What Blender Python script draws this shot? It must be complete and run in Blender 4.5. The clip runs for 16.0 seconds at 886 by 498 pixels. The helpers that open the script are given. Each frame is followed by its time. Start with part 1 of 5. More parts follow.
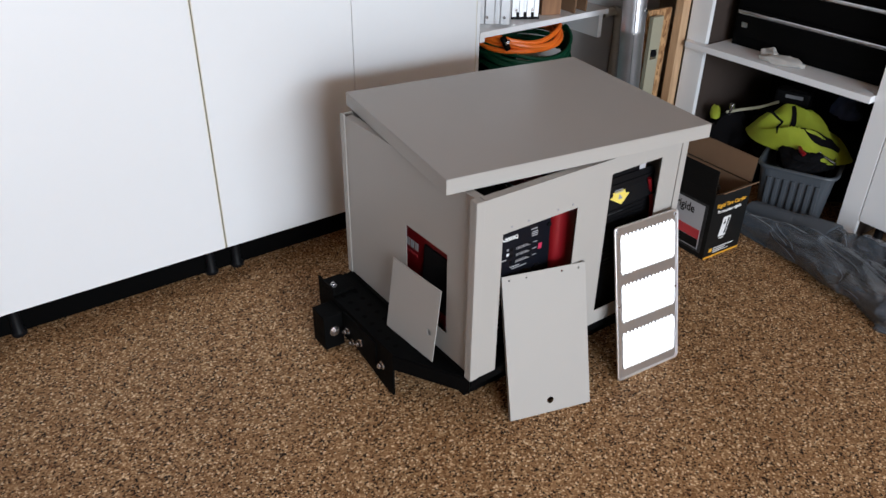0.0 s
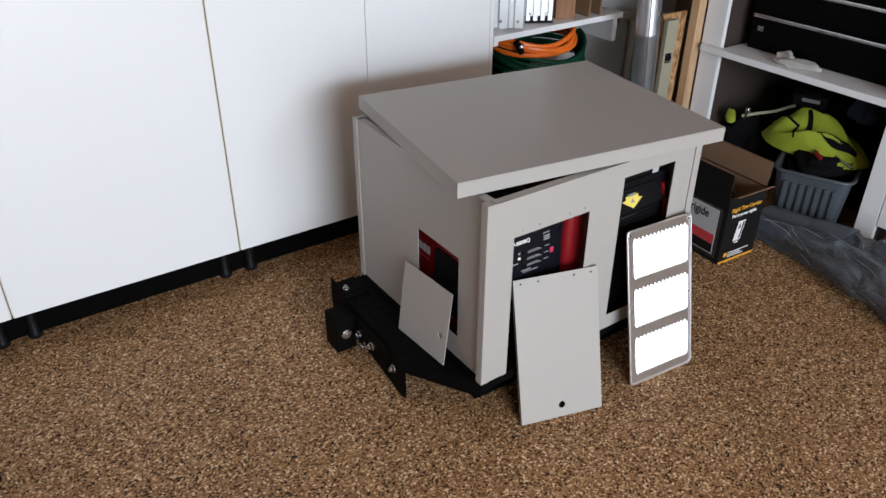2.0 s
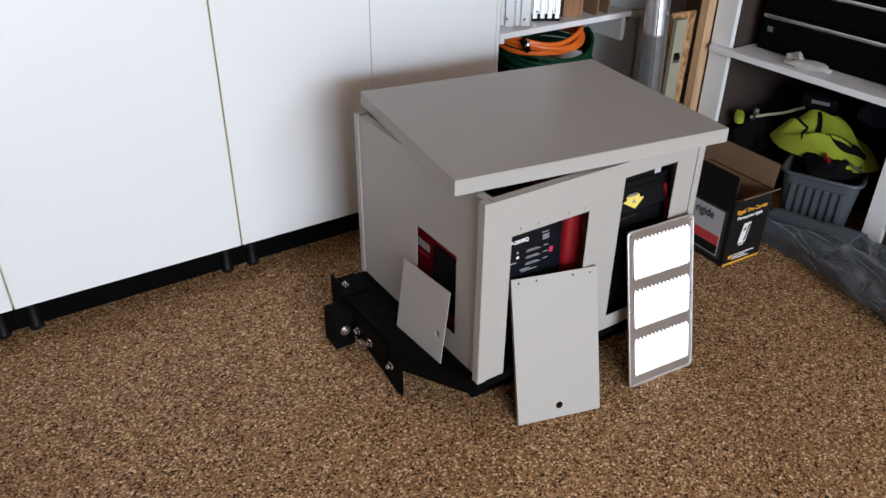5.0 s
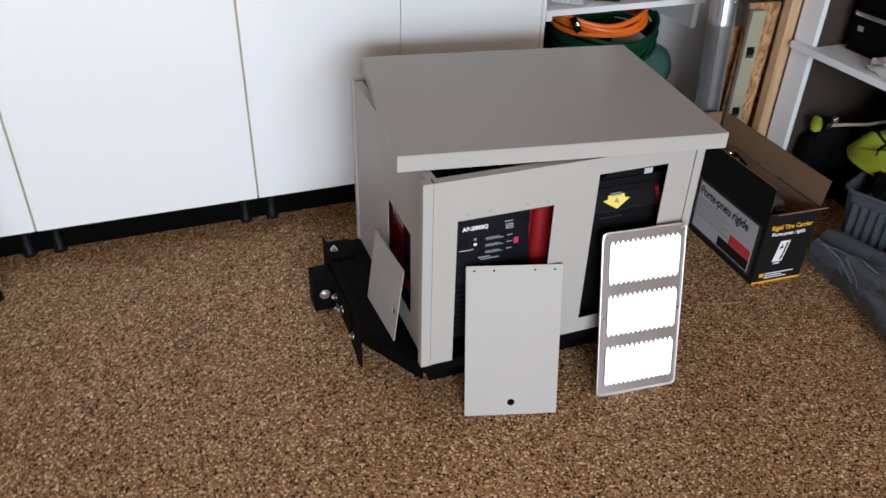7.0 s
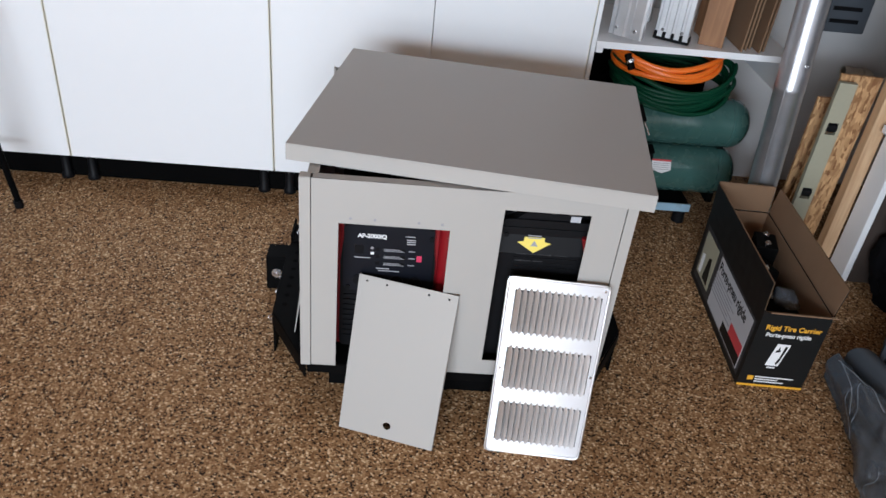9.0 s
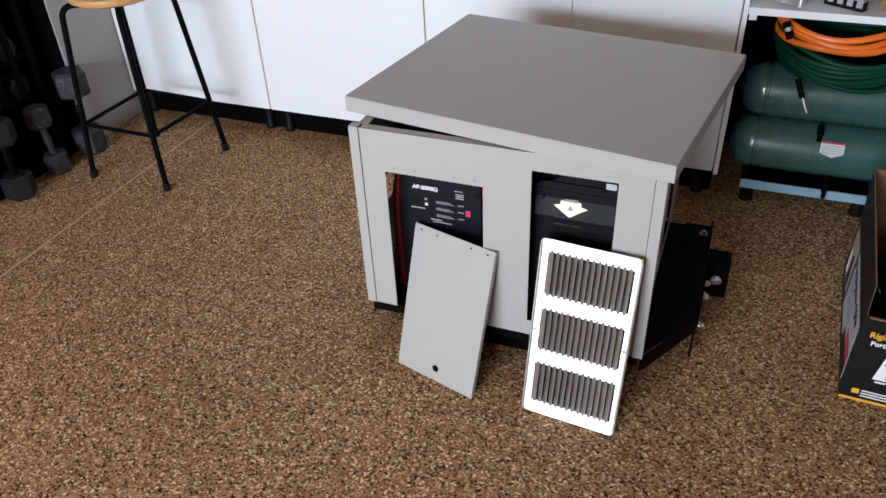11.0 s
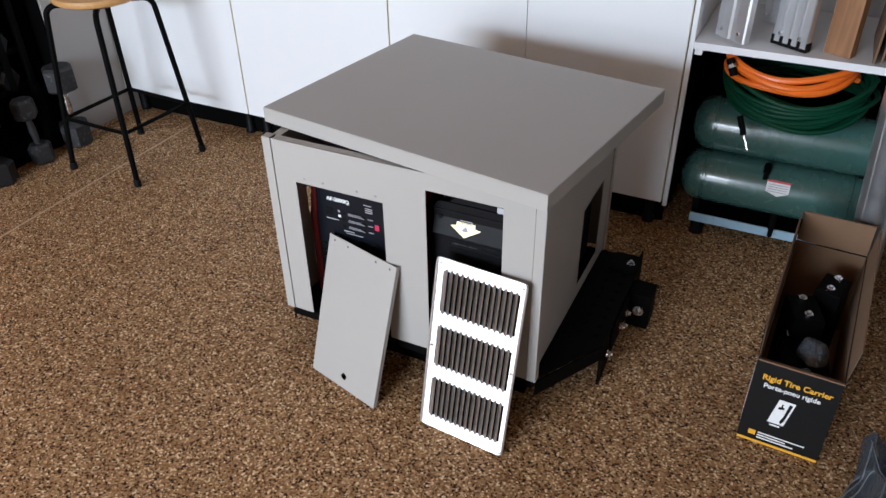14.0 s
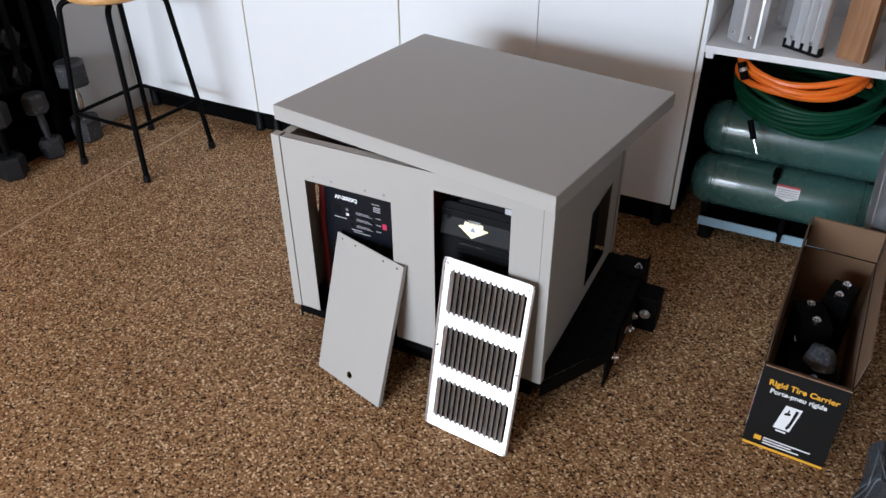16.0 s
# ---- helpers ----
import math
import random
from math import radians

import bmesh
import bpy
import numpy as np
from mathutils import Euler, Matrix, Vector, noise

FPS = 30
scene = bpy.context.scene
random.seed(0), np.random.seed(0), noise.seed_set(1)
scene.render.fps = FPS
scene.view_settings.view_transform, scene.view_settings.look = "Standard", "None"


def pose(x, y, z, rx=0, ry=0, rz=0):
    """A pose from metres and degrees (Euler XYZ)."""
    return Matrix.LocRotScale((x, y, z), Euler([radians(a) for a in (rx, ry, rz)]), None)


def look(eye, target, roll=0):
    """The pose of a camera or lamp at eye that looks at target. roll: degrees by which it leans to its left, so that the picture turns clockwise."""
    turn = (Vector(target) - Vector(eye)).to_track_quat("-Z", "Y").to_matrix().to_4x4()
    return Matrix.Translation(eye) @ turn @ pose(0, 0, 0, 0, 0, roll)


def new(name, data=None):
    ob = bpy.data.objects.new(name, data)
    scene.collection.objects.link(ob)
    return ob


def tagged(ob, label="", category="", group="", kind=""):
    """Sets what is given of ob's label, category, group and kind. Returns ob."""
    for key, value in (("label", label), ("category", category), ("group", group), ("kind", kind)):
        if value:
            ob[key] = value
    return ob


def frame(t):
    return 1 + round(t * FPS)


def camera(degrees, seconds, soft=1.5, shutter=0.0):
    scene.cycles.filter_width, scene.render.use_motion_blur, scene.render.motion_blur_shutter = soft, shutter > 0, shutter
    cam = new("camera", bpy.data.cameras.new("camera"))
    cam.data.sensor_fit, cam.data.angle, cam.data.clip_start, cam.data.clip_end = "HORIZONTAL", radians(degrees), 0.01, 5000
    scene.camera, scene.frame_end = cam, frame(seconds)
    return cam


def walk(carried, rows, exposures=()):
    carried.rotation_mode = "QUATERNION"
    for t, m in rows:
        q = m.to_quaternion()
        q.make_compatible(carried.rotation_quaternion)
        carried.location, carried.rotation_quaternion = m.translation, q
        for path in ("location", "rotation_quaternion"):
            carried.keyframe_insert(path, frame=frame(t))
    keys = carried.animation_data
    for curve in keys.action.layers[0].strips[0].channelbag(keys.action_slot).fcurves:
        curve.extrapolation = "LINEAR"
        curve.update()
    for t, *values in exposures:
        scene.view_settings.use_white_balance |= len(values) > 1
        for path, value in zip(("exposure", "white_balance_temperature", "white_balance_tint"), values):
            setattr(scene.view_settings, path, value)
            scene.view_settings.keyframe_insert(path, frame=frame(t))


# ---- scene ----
cam = camera(59.3, 16.0, shutter=0.4)
PATH = [
    (0, (0.045, 0.043, 1.604), (1.048, 1.428, 0.567), 0.9),
    (0.5, (0.048, 0.041, 1.604), (1.044, 1.431, 0.567), 0.7),
    (1, (0.05, 0.039, 1.603), (1.038, 1.435, 0.566), 0.6),
    (1.5, (0.052, 0.037, 1.602), (1.033, 1.44, 0.569), 0.5),
    (2, (0.054, 0.035, 1.602), (1.027, 1.448, 0.574), 0.4),
    (2.5, (0.056, 0.033, 1.601), (1.018, 1.456, 0.575), 0.3),
    (3, (0.058, 0.031, 1.6), (1.019, 1.455, 0.576), 0.3),
    (3.5, (0.06, 0.029, 1.6), (1.02, 1.456, 0.578), 0.4),
    (4, (0.062, 0.028, 1.599), (1.022, 1.453, 0.575), 0.4),
    (4.5, (0.065, 0.026, 1.598), (1.02, 1.449, 0.569), 0.5),
    (7, (0.558, -0.148, 1.591), (1.165, 1.408, 0.491), 1.7),
    (7.5, (0.756, -0.217, 1.593), (1.136, 1.38, 0.452), 0.3),
    (8, (0.935, -0.2, 1.574), (1.277, 1.443, 0.486), 3.4),
    (10.5, (1.833, -0.232, 1.579), (1.388, 1.348, 0.438), 0.7),
    (11, (1.966, -0.214, 1.592), (1.348, 1.295, 0.435), -2.6),
    (11.5, (2.093, -0.184, 1.601), (1.419, 1.306, 0.45), -1.0),
    (12, (2.232, -0.125, 1.598), (1.449, 1.3, 0.434), -1.8),
    (12.5, (2.293, -0.125, 1.625), (1.451, 1.307, 0.512), -3.3),
    (13, (2.308, -0.114, 1.622), (1.527, 1.344, 0.498), -1.9),
    (13.5, (2.322, -0.102, 1.62), (1.582, 1.367, 0.483), -1.7),
    (14, (2.322, -0.102, 1.62), (1.592, 1.378, 0.49), -0.9),
    (14.5, (2.322, -0.102, 1.62), (1.593, 1.386, 0.5), -0.3),
    (15, (2.322, -0.102, 1.62), (1.595, 1.384, 0.496), -0.0),
    (15.5, (2.322, -0.102, 1.62), (1.586, 1.376, 0.492), -0.5),
    (16, (2.322, -0.102, 1.62), (1.575, 1.37, 0.49), -0.4),
]
walk(cam, [(t, look(eye, target, roll)) for t, eye, target, roll in PATH], [(0, -0.04, 6420, 10), (4.5, -0.04, 6420, 10), (7, -0.03, 6400, 10), (8, -0.03, 6350, 10), (10.5, 0.07, 6180, 10), (16, 0.08, 6180, 10)])

# ---- world, light ----
world = bpy.data.worlds.new("daylight")
scene.world = world
world.use_nodes = True
_sky = world.node_tree.nodes.new("ShaderNodeTexSky")
_sky.sky_type, _sky.sun_disc = "NISHITA", False
_sky.sun_elevation, _sky.sun_rotation = radians(48), radians(20)
world.node_tree.links.new(_sky.outputs[0], world.node_tree.nodes["Background"].inputs[0])
world.node_tree.nodes["Background"].inputs[1].default_value = 0.06

DOOR_X0, DOOR_X1, DOOR_Y, DOOR_H = -1.3, 1.9, -3.6, 2.42


def area_lamp(name, m, w, h, watts, colour):
    data = bpy.data.lights.new(name, "AREA")
    data.shape, data.size, data.size_y, data.energy, data.color = "RECTANGLE", w, h, watts, colour
    ob = new(name, data)
    ob.matrix_world = m
    return ob


# daylight of the sky that shows in the upper part of the open garage door
area_lamp("door_daylight", pose((DOOR_X0 + DOOR_X1) / 2, DOOR_Y - 0.02, 2.06, 90, 0, 0), DOOR_X1 - DOOR_X0 - 0.1, 0.66, 245, (0.785, 0.885, 1.0))
# light that the sunlit drive throws in through the lower part
area_lamp("drive_daylight", pose((DOOR_X0 + DOOR_X1) / 2, DOOR_Y - 0.02, 0.87, 90, 0, 0), DOOR_X1 - DOOR_X0 - 0.1, 1.66, 145, (0.86, 0.92, 0.98))
_sun = bpy.data.lights.new("sun", "SUN")
_sun.energy, _sun.angle, _sun.color = 2.5, radians(0.5), (1.0, 0.95, 0.88)
new("sun", _sun).matrix_world = look((0, 0, 9), (3.0, 8.0, 0))
scene.view_settings.exposure = 0.03


# ---- materials ----
def material(name, colour, rough=0.5, metal=0.0, vary=0.12, scale=6.0, fine=90.0, bump=0.0, bump_scale=300.0, spec=0.5, worn=None, coat=0.0):
    """Principled surface with broad and fine variation, fine relief and, if worn is given, patches of that colour."""
    m = bpy.data.materials.new(name)
    m.use_nodes = True
    n, l = m.node_tree.nodes, m.node_tree.links
    p = n["Principled BSDF"]
    p.inputs["Metallic"].default_value = metal
    p.inputs["Specular IOR Level"].default_value = spec
    p.inputs["Coat Weight"].default_value = coat
    tc = n.new("ShaderNodeTexCoord")

    def noise_at(sc, detail=3.0):
        t = n.new("ShaderNodeTexNoise")
        t.inputs["Scale"].default_value, t.inputs["Detail"].default_value = sc, detail
        l.new(tc.outputs["Object"], t.inputs["Vector"])
        return t.outputs["Fac"]

    def mixed(fac, a, b):
        x = n.new("ShaderNodeMix")
        x.data_type = "RGBA"
        for sock, v in ((x.inputs[0], fac), (x.inputs[6], a), (x.inputs[7], b)):
            if hasattr(v, "links"):
                l.new(v, sock)
            else:
                sock.default_value = v
        return x.outputs[2]

    lo = tuple(max(0.0, c * (1 - vary)) for c in colour) + (1,)
    hi = tuple(min(1.0, c * (1 + vary)) for c in colour) + (1,)
    col = mixed(noise_at(scale), lo, hi)
    dark = tuple(c * (1 - vary) for c in colour) + (1,)
    f = n.new("ShaderNodeMath")
    f.operation = "MULTIPLY"
    l.new(noise_at(fine), f.inputs[0])
    f.inputs[1].default_value = 0.5
    col = mixed(f.outputs[0], col, dark)
    if worn:
        r = n.new("ShaderNodeMapRange")
        r.inputs[1].default_value, r.inputs[2].default_value = 0.58, 0.72
        l.new(noise_at(scale * 4, 6.0), r.inputs[0])
        col = mixed(r.outputs[0], col, (*worn, 1))
    l.new(col, p.inputs["Base Color"])
    rr = n.new("ShaderNodeMapRange")
    rr.inputs[3].default_value, rr.inputs[4].default_value = max(0.03, rough - 0.07), min(1.0, rough + 0.07)
    l.new(noise_at(scale * 2.3), rr.inputs[0])
    l.new(rr.outputs[0], p.inputs["Roughness"])
    if bump:
        b = n.new("ShaderNodeBump")
        b.inputs["Strength"].default_value, b.inputs["Distance"].default_value = bump, 0.001
        l.new(noise_at(bump_scale), b.inputs["Height"])
        l.new(b.outputs[0], p.inputs["Normal"])
    return m


def floor_material():
    """Chip flooring: tan, brown, dark and pale flakes of some millimetres under a satin binder."""
    m = bpy.data.materials.new("stone_chip_floor")
    m.use_nodes = True
    n, l = m.node_tree.nodes, m.node_tree.links
    p = n["Principled BSDF"]
    tc = n.new("ShaderNodeTexCoord")
    warp = n.new("ShaderNodeTexNoise")
    warp.inputs["Scale"].default_value = 160
    l.new(tc.outputs["Object"], warp.inputs["Vector"])
    add = n.new("ShaderNodeVectorMath")
    add.operation = "MULTIPLY_ADD"
    add.inputs[1].default_value = (0.0035, 0.0035, 0.0035)
    l.new(warp.outputs["Color"], add.inputs[0])
    l.new(tc.outputs["Object"], add.inputs[2])
    v = n.new("ShaderNodeTexVoronoi")
    v.inputs["Scale"].default_value = 200
    l.new(add.outputs[0], v.inputs["Vector"])
    sep = n.new("ShaderNodeSeparateColor")
    l.new(v.outputs["Color"], sep.inputs[0])
    ramp = n.new("ShaderNodeValToRGB")
    r = ramp.color_ramp
    r.interpolation = "LINEAR"
    stops = ((0.0, (0.008, 0.004, 0.002)), (0.12, (0.022, 0.010, 0.005)), (0.19, (0.175, 0.083, 0.031)), (0.5, (0.296, 0.162, 0.074)), (0.8, (0.405, 0.24, 0.121)), (0.91, (0.60, 0.40, 0.22)), (1.0, (0.88, 0.69, 0.45)))
    r.elements[0].position, r.elements[0].color = stops[0][0], (*stops[0][1], 1)
    r.elements[1].position, r.elements[1].color = stops[-1][0], (*stops[-1][1], 1)
    for pos, c in stops[1:-1]:
        e = r.elements.new(pos)
        e.color = (*c, 1)
    l.new(sep.outputs[0], ramp.inputs[0])
    broad = n.new("ShaderNodeTexNoise")
    broad.inputs["Scale"].default_value, broad.inputs["Detail"].default_value = 1.6, 5
    l.new(tc.outputs["Object"], broad.inputs["Vector"])
    br = n.new("ShaderNodeMapRange")
    br.inputs[3].default_value, br.inputs[4].default_value = 0.8, 1.15
    l.new(broad.outputs["Fac"], br.inputs[0])
    mul = n.new("ShaderNodeVectorMath")
    mul.operation = "SCALE"
    l.new(ramp.outputs[0], mul.inputs[0])
    l.new(br.outputs[0], mul.inputs["Scale"])
    l.new(mul.outputs[0], p.inputs["Base Color"])
    p.inputs["Roughness"].default_value = 0.55
    p.inputs["Specular IOR Level"].default_value = 0.14
    b = n.new("ShaderNodeBump")
    b.inputs["Strength"].default_value, b.inputs["Distance"].default_value = 0.5, 0.002
    l.new(v.outputs["Distance"], b.inputs["Height"])
    l.new(b.outputs[0], p.inputs["Normal"])
    return m


def wood_material(name, a, b, scale=3.0, stretch=(14, 14, 1), rough=0.6):
    m = bpy.data.materials.new(name)
    m.use_nodes = True
    n, l = m.node_tree.nodes, m.node_tree.links
    p = n["Principled BSDF"]
    tc, mp = n.new("ShaderNodeTexCoord"), n.new("ShaderNodeMapping")
    mp.inputs["Scale"].default_value = stretch
    l.new(tc.outputs["Object"], mp.inputs["Vector"])
    t = n.new("ShaderNodeTexNoise")
    t.inputs["Scale"].default_value, t.inputs["Detail"].default_value, t.inputs["Distortion"].default_value = scale, 6, 1.2
    l.new(mp.outputs[0], t.inputs["Vector"])
    ramp = n.new("ShaderNodeValToRGB")
    ramp.color_ramp.elements[0].position, ramp.color_ramp.elements[0].color = 0.3, (*a, 1)
    ramp.color_ramp.elements[1].position, ramp.color_ramp.elements[1].color = 0.7, (*b, 1)
    l.new(t.outputs["Fac"], ramp.inputs[0])
    l.new(ramp.outputs[0], p.inputs["Base Color"])
    p.inputs["Roughness"].default_value = rough
    bp = n.new("ShaderNodeBump")
    bp.inputs["Strength"].default_value, bp.inputs["Distance"].default_value = 0.3, 0.001
    l.new(t.outputs["Fac"], bp.inputs["Height"])
    l.new(bp.outputs[0], p.inputs["Normal"])
    return m


def chip_material(name):
    """Oriented strand board: flat strands in several tans."""
    m = bpy.data.materials.new(name)
    m.use_nodes = True
    n, l = m.node_tree.nodes, m.node_tree.links
    p = n["Principled BSDF"]
    tc, mp = n.new("ShaderNodeTexCoord"), n.new("ShaderNodeMapping")
    mp.inputs["Scale"].default_value = (1.0, 1.0, 0.32)
    mp.inputs["Rotation"].default_value = (0, 0.6, 0)
    l.new(tc.outputs["Object"], mp.inputs["Vector"])
    v = n.new("ShaderNodeTexVoronoi")
    v.inputs["Scale"].default_value = 120
    l.new(mp.outputs[0], v.inputs["Vector"])
    sep = n.new("ShaderNodeSeparateColor")
    l.new(v.outputs["Color"], sep.inputs[0])
    ramp = n.new("ShaderNodeValToRGB")
    ramp.color_ramp.elements[0].color = (0.2, 0.085, 0.03, 1)
    ramp.color_ramp.elements[1].color = (0.6, 0.36, 0.17, 1)
    l.new(sep.outputs[0], ramp.inputs[0])
    l.new(ramp.outputs[0], p.inputs["Base Color"])
    p.inputs["Roughness"].default_value = 0.75
    return m


FLOOR = floor_material()
WHITE = material("white_melamine", (0.8, 0.81, 0.82), 0.38, vary=0.025, scale=1.5, fine=30, spec=0.4)
CREAM = material("cream_edge_band", (0.72, 0.68, 0.56), 0.5, vary=0.1)
WALL = material("painted_plasterboard", (0.52, 0.51, 0.5), 0.85, vary=0.05, scale=2, bump=0.25, bump_scale=160)
GREY_WALL = material("grey_painted_plaster", (0.40, 0.385, 0.37), 0.8, vary=0.08, scale=3, bump=0.25, bump_scale=160)
# browns of the unseen walls and ceiling, set for the light they bounce
BOUNCE_WALL = material("bounce_brown_wall", (0.23, 0.185, 0.135), 0.9, vary=0.15)
CEIL = material("bounce_brown_ceiling", (0.31, 0.16, 0.068), 0.9, vary=0.04)
GREY = material("grey_powder_coat", (0.380, 0.362, 0.338), 0.46, vary=0.02, scale=2.5, fine=200, bump=0.05, bump_scale=700, spec=0.3)
BLACK_STEEL = material("black_painted_steel", (0.0025, 0.0025, 0.0026), 0.6, vary=0.25, scale=9, bump=0.15, bump_scale=400, spec=0.05)
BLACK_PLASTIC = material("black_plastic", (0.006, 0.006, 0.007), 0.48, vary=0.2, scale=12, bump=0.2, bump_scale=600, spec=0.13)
NAVY_PANEL = material("dark_control_panel", (0.004, 0.005, 0.009), 0.4, vary=0.15, scale=12, spec=0.25)
RED_PLASTIC = material("red_plastic", (0.21, 0.006, 0.01), 0.35, vary=0.12, scale=8)
RED_PAINT = material("red_tool_chest_paint", (0.27, 0.004, 0.005), 0.5, vary=0.12, scale=3)
ZINC = material("zinc_plated_steel", (0.72, 0.72, 0.74), 0.25, metal=1.0, vary=0.12, scale=40)
ALU = material("bare_aluminium", (0.88, 0.88, 0.9), 0.4, metal=1.0, vary=0.04, scale=20, fine=200)
GALV = material("galvanised_duct", (0.56, 0.57, 0.6), 0.36, metal=0.9, vary=0.22, scale=14)
BRUSHED = material("ribbed_aluminium", (0.75, 0.76, 0.78), 0.4, metal=0.9, vary=0.08, scale=20)
WHITE_PRINT = material("white_print", (0.75, 0.75, 0.75), 0.6, vary=0.05)
GREY_PRINT = material("grey_print", (0.28, 0.28, 0.3), 0.6, vary=0.1)
YELLOW = material("yellow_sticker", (0.85, 0.68, 0.14), 0.2, vary=0.08, coat=1.0)
ORANGE_PRINT = material("amber_print", (0.75, 0.38, 0.03), 0.5, vary=0.06)
RED_PRINT = material("red_print", (0.55, 0.05, 0.06), 0.5, vary=0.08)
PINK = material("red_rocker_switch", (0.55, 0.04, 0.1), 0.3, vary=0.08)
CARTON_BLACK = material("black_printed_card", (0.008, 0.008, 0.008), 0.5, vary=0.2, scale=10, spec=0.2)
CARD = material("brown_cardboard", (0.19, 0.11, 0.06), 0.85, vary=0.14, scale=7, bump=0.2, bump_scale=200)
PINE = wood_material("pine_stud", (0.42, 0.25, 0.13), (0.62, 0.42, 0.25))
SEATWOOD = wood_material("varnished_birch_seat", (0.5, 0.27, 0.1), (0.62, 0.36, 0.15), stretch=(2, 16, 10), rough=0.3)
PVC = material("aged_white_plastic_pipe", (0.55, 0.5, 0.42), 0.45, vary=0.1, scale=12)
OLIVE_WOOD = material("olive_painted_level", (0.35, 0.33, 0.24), 0.55, vary=0.15)
OSB = chip_material("strand_board")
GREEN_TANK = material("green_enamel", (0.045, 0.112, 0.098), 0.27, vary=0.1, scale=7, spec=0.6, coat=0.5)
GREEN_HOSE = material("green_rubber_hose", (0.003, 0.046, 0.022), 0.5, vary=0.15, spec=0.15)
ORANGE_HOSE = material("orange_hose", (0.85, 0.17, 0.015), 0.4, vary=0.1)
BLUE_PAINT = material("pale_blue_base", (0.3, 0.45, 0.55), 0.45, vary=0.15, worn=(0.2, 0.25, 0.28))
IRON = material("grey_cast_iron", (0.022, 0.022, 0.024), 0.55, vary=0.25, scale=16, bump=0.4, bump_scale=250, worn=(0.1, 0.1, 0.1))
LIME = material("lime_fabric", (0.27, 0.33, 0.018), 0.7, vary=0.15, scale=14, bump=0.4, bump_scale=500)
BIN = material("dark_grey_bin_plastic", (0.06, 0.07, 0.083), 0.5, vary=0.15, scale=6)
BLUE_CLOTH = material("dark_blue_cloth", (0.03, 0.045, 0.1), 0.85, vary=0.25)
DARK_CLOTH = material("charcoal_cloth", (0.006, 0.006, 0.007), 0.95, vary=0.3, spec=0.05)
# black of the toe kick, also put where recesses lie in shade
TOE_AND_SHADE = material("black_toe_kick_and_shade", (0.002, 0.002, 0.002), 0.9, vary=0.2, spec=0.05)
RAG = material("white_rag", (0.46, 0.45, 0.43), 0.9, vary=0.12, scale=25)
DRIVE = material("concrete_drive", (0.45, 0.44, 0.42), 0.9, vary=0.12)
GREY_LABEL = material("pale_grey_print", (0.45, 0.45, 0.47), 0.5, vary=0.06)
IRON_DARK = material("dark_cast_iron", (0.009, 0.009, 0.01), 0.6, vary=0.3, scale=16, bump=0.4, bump_scale=250, spec=0.3)


def brushed_material(name, colour, rough, spread):
    """Rolled aluminium that scatters light along its grain (the first UV axis)."""
    m = material(name, colour, rough, metal=1.0, vary=0.05, scale=20, fine=200)
    n, l = m.node_tree.nodes, m.node_tree.links
    p = n["Principled BSDF"]
    tg = n.new("ShaderNodeTangent")
    tg.direction_type, tg.uv_map = "UV_MAP", "grain"
    l.new(tg.outputs[0], p.inputs["Tangent"])
    p.inputs["Anisotropic"].default_value = spread
    return m


ALU_PLATE = brushed_material("rolled_aluminium_plate", (0.86, 0.86, 0.88), 0.52, 0.85)
LOUVRE = brushed_material("rolled_aluminium_louvre", (0.86, 0.86, 0.87), 0.5, 0.85)
# brown darkened by the shade on the storage bay's inner sides
SHADED_BOARD = material("shaded_brown_board", (0.042, 0.028, 0.022), 0.8, vary=0.15)
BROWN_WOOD = wood_material("reddish_brown_wood", (0.2, 0.09, 0.035), (0.33, 0.16, 0.07))
GREY_BAG = material("grey_woven_bag", (0.12, 0.12, 0.12), 0.8, vary=0.3, scale=25)


def film_material():
    m = bpy.data.materials.new("clear_polythene_film")
    m.use_nodes = True
    n, l = m.node_tree.nodes, m.node_tree.links
    p = n["Principled BSDF"]
    p.inputs["Base Color"].default_value = (0.09, 0.106, 0.126, 1)
    p.inputs["Roughness"].default_value = 0.07
    p.inputs["Specular IOR Level"].default_value = 0.8
    w = n.new("ShaderNodeTexNoise")
    w.inputs["Scale"].default_value, w.inputs["Detail"].default_value, w.inputs["Distortion"].default_value = 9, 2, 3.5
    b = n.new("ShaderNodeBump")
    b.inputs["Strength"].default_value, b.inputs["Distance"].default_value = 0.35, 0.006
    l.new(w.outputs["Fac"], b.inputs["Height"])
    l.new(b.outputs[0], p.inputs["Normal"])
    tr, mx = n.new("ShaderNodeBsdfTransparent"), n.new("ShaderNodeMixShader")
    t = n.new("ShaderNodeTexNoise")
    t.inputs["Scale"].default_value, t.inputs["Detail"].default_value = 5, 2
    r = n.new("ShaderNodeMapRange")
    r.inputs[1].default_value, r.inputs[2].default_value, r.inputs[3].default_value, r.inputs[4].default_value = 0.35, 0.65, 0.55, 0.82
    l.new(t.outputs["Fac"], r.inputs[0])
    l.new(r.outputs[0], mx.inputs[0])
    l.new(tr.outputs[0], mx.inputs[1])
    l.new(p.outputs[0], mx.inputs[2])
    l.new(mx.outputs[0], n["Material Output"].inputs[0])
    return m


FILM = film_material()
FOLD_GLINT = material("pale_polythene_glint", (0.22, 0.245, 0.275), 0.12, vary=0.3, scale=30, spec=0.9, coat=0.6)


# ---- building helpers ----
def thing(name, x, y, z, rz=0, label="", category="", group="", kind=""):
    ob = new(name)
    ob.empty_display_size = 0.05
    ob.matrix_basis = pose(x, y, z, 0, 0, rz)
    return tagged(ob, label, category, group, kind)


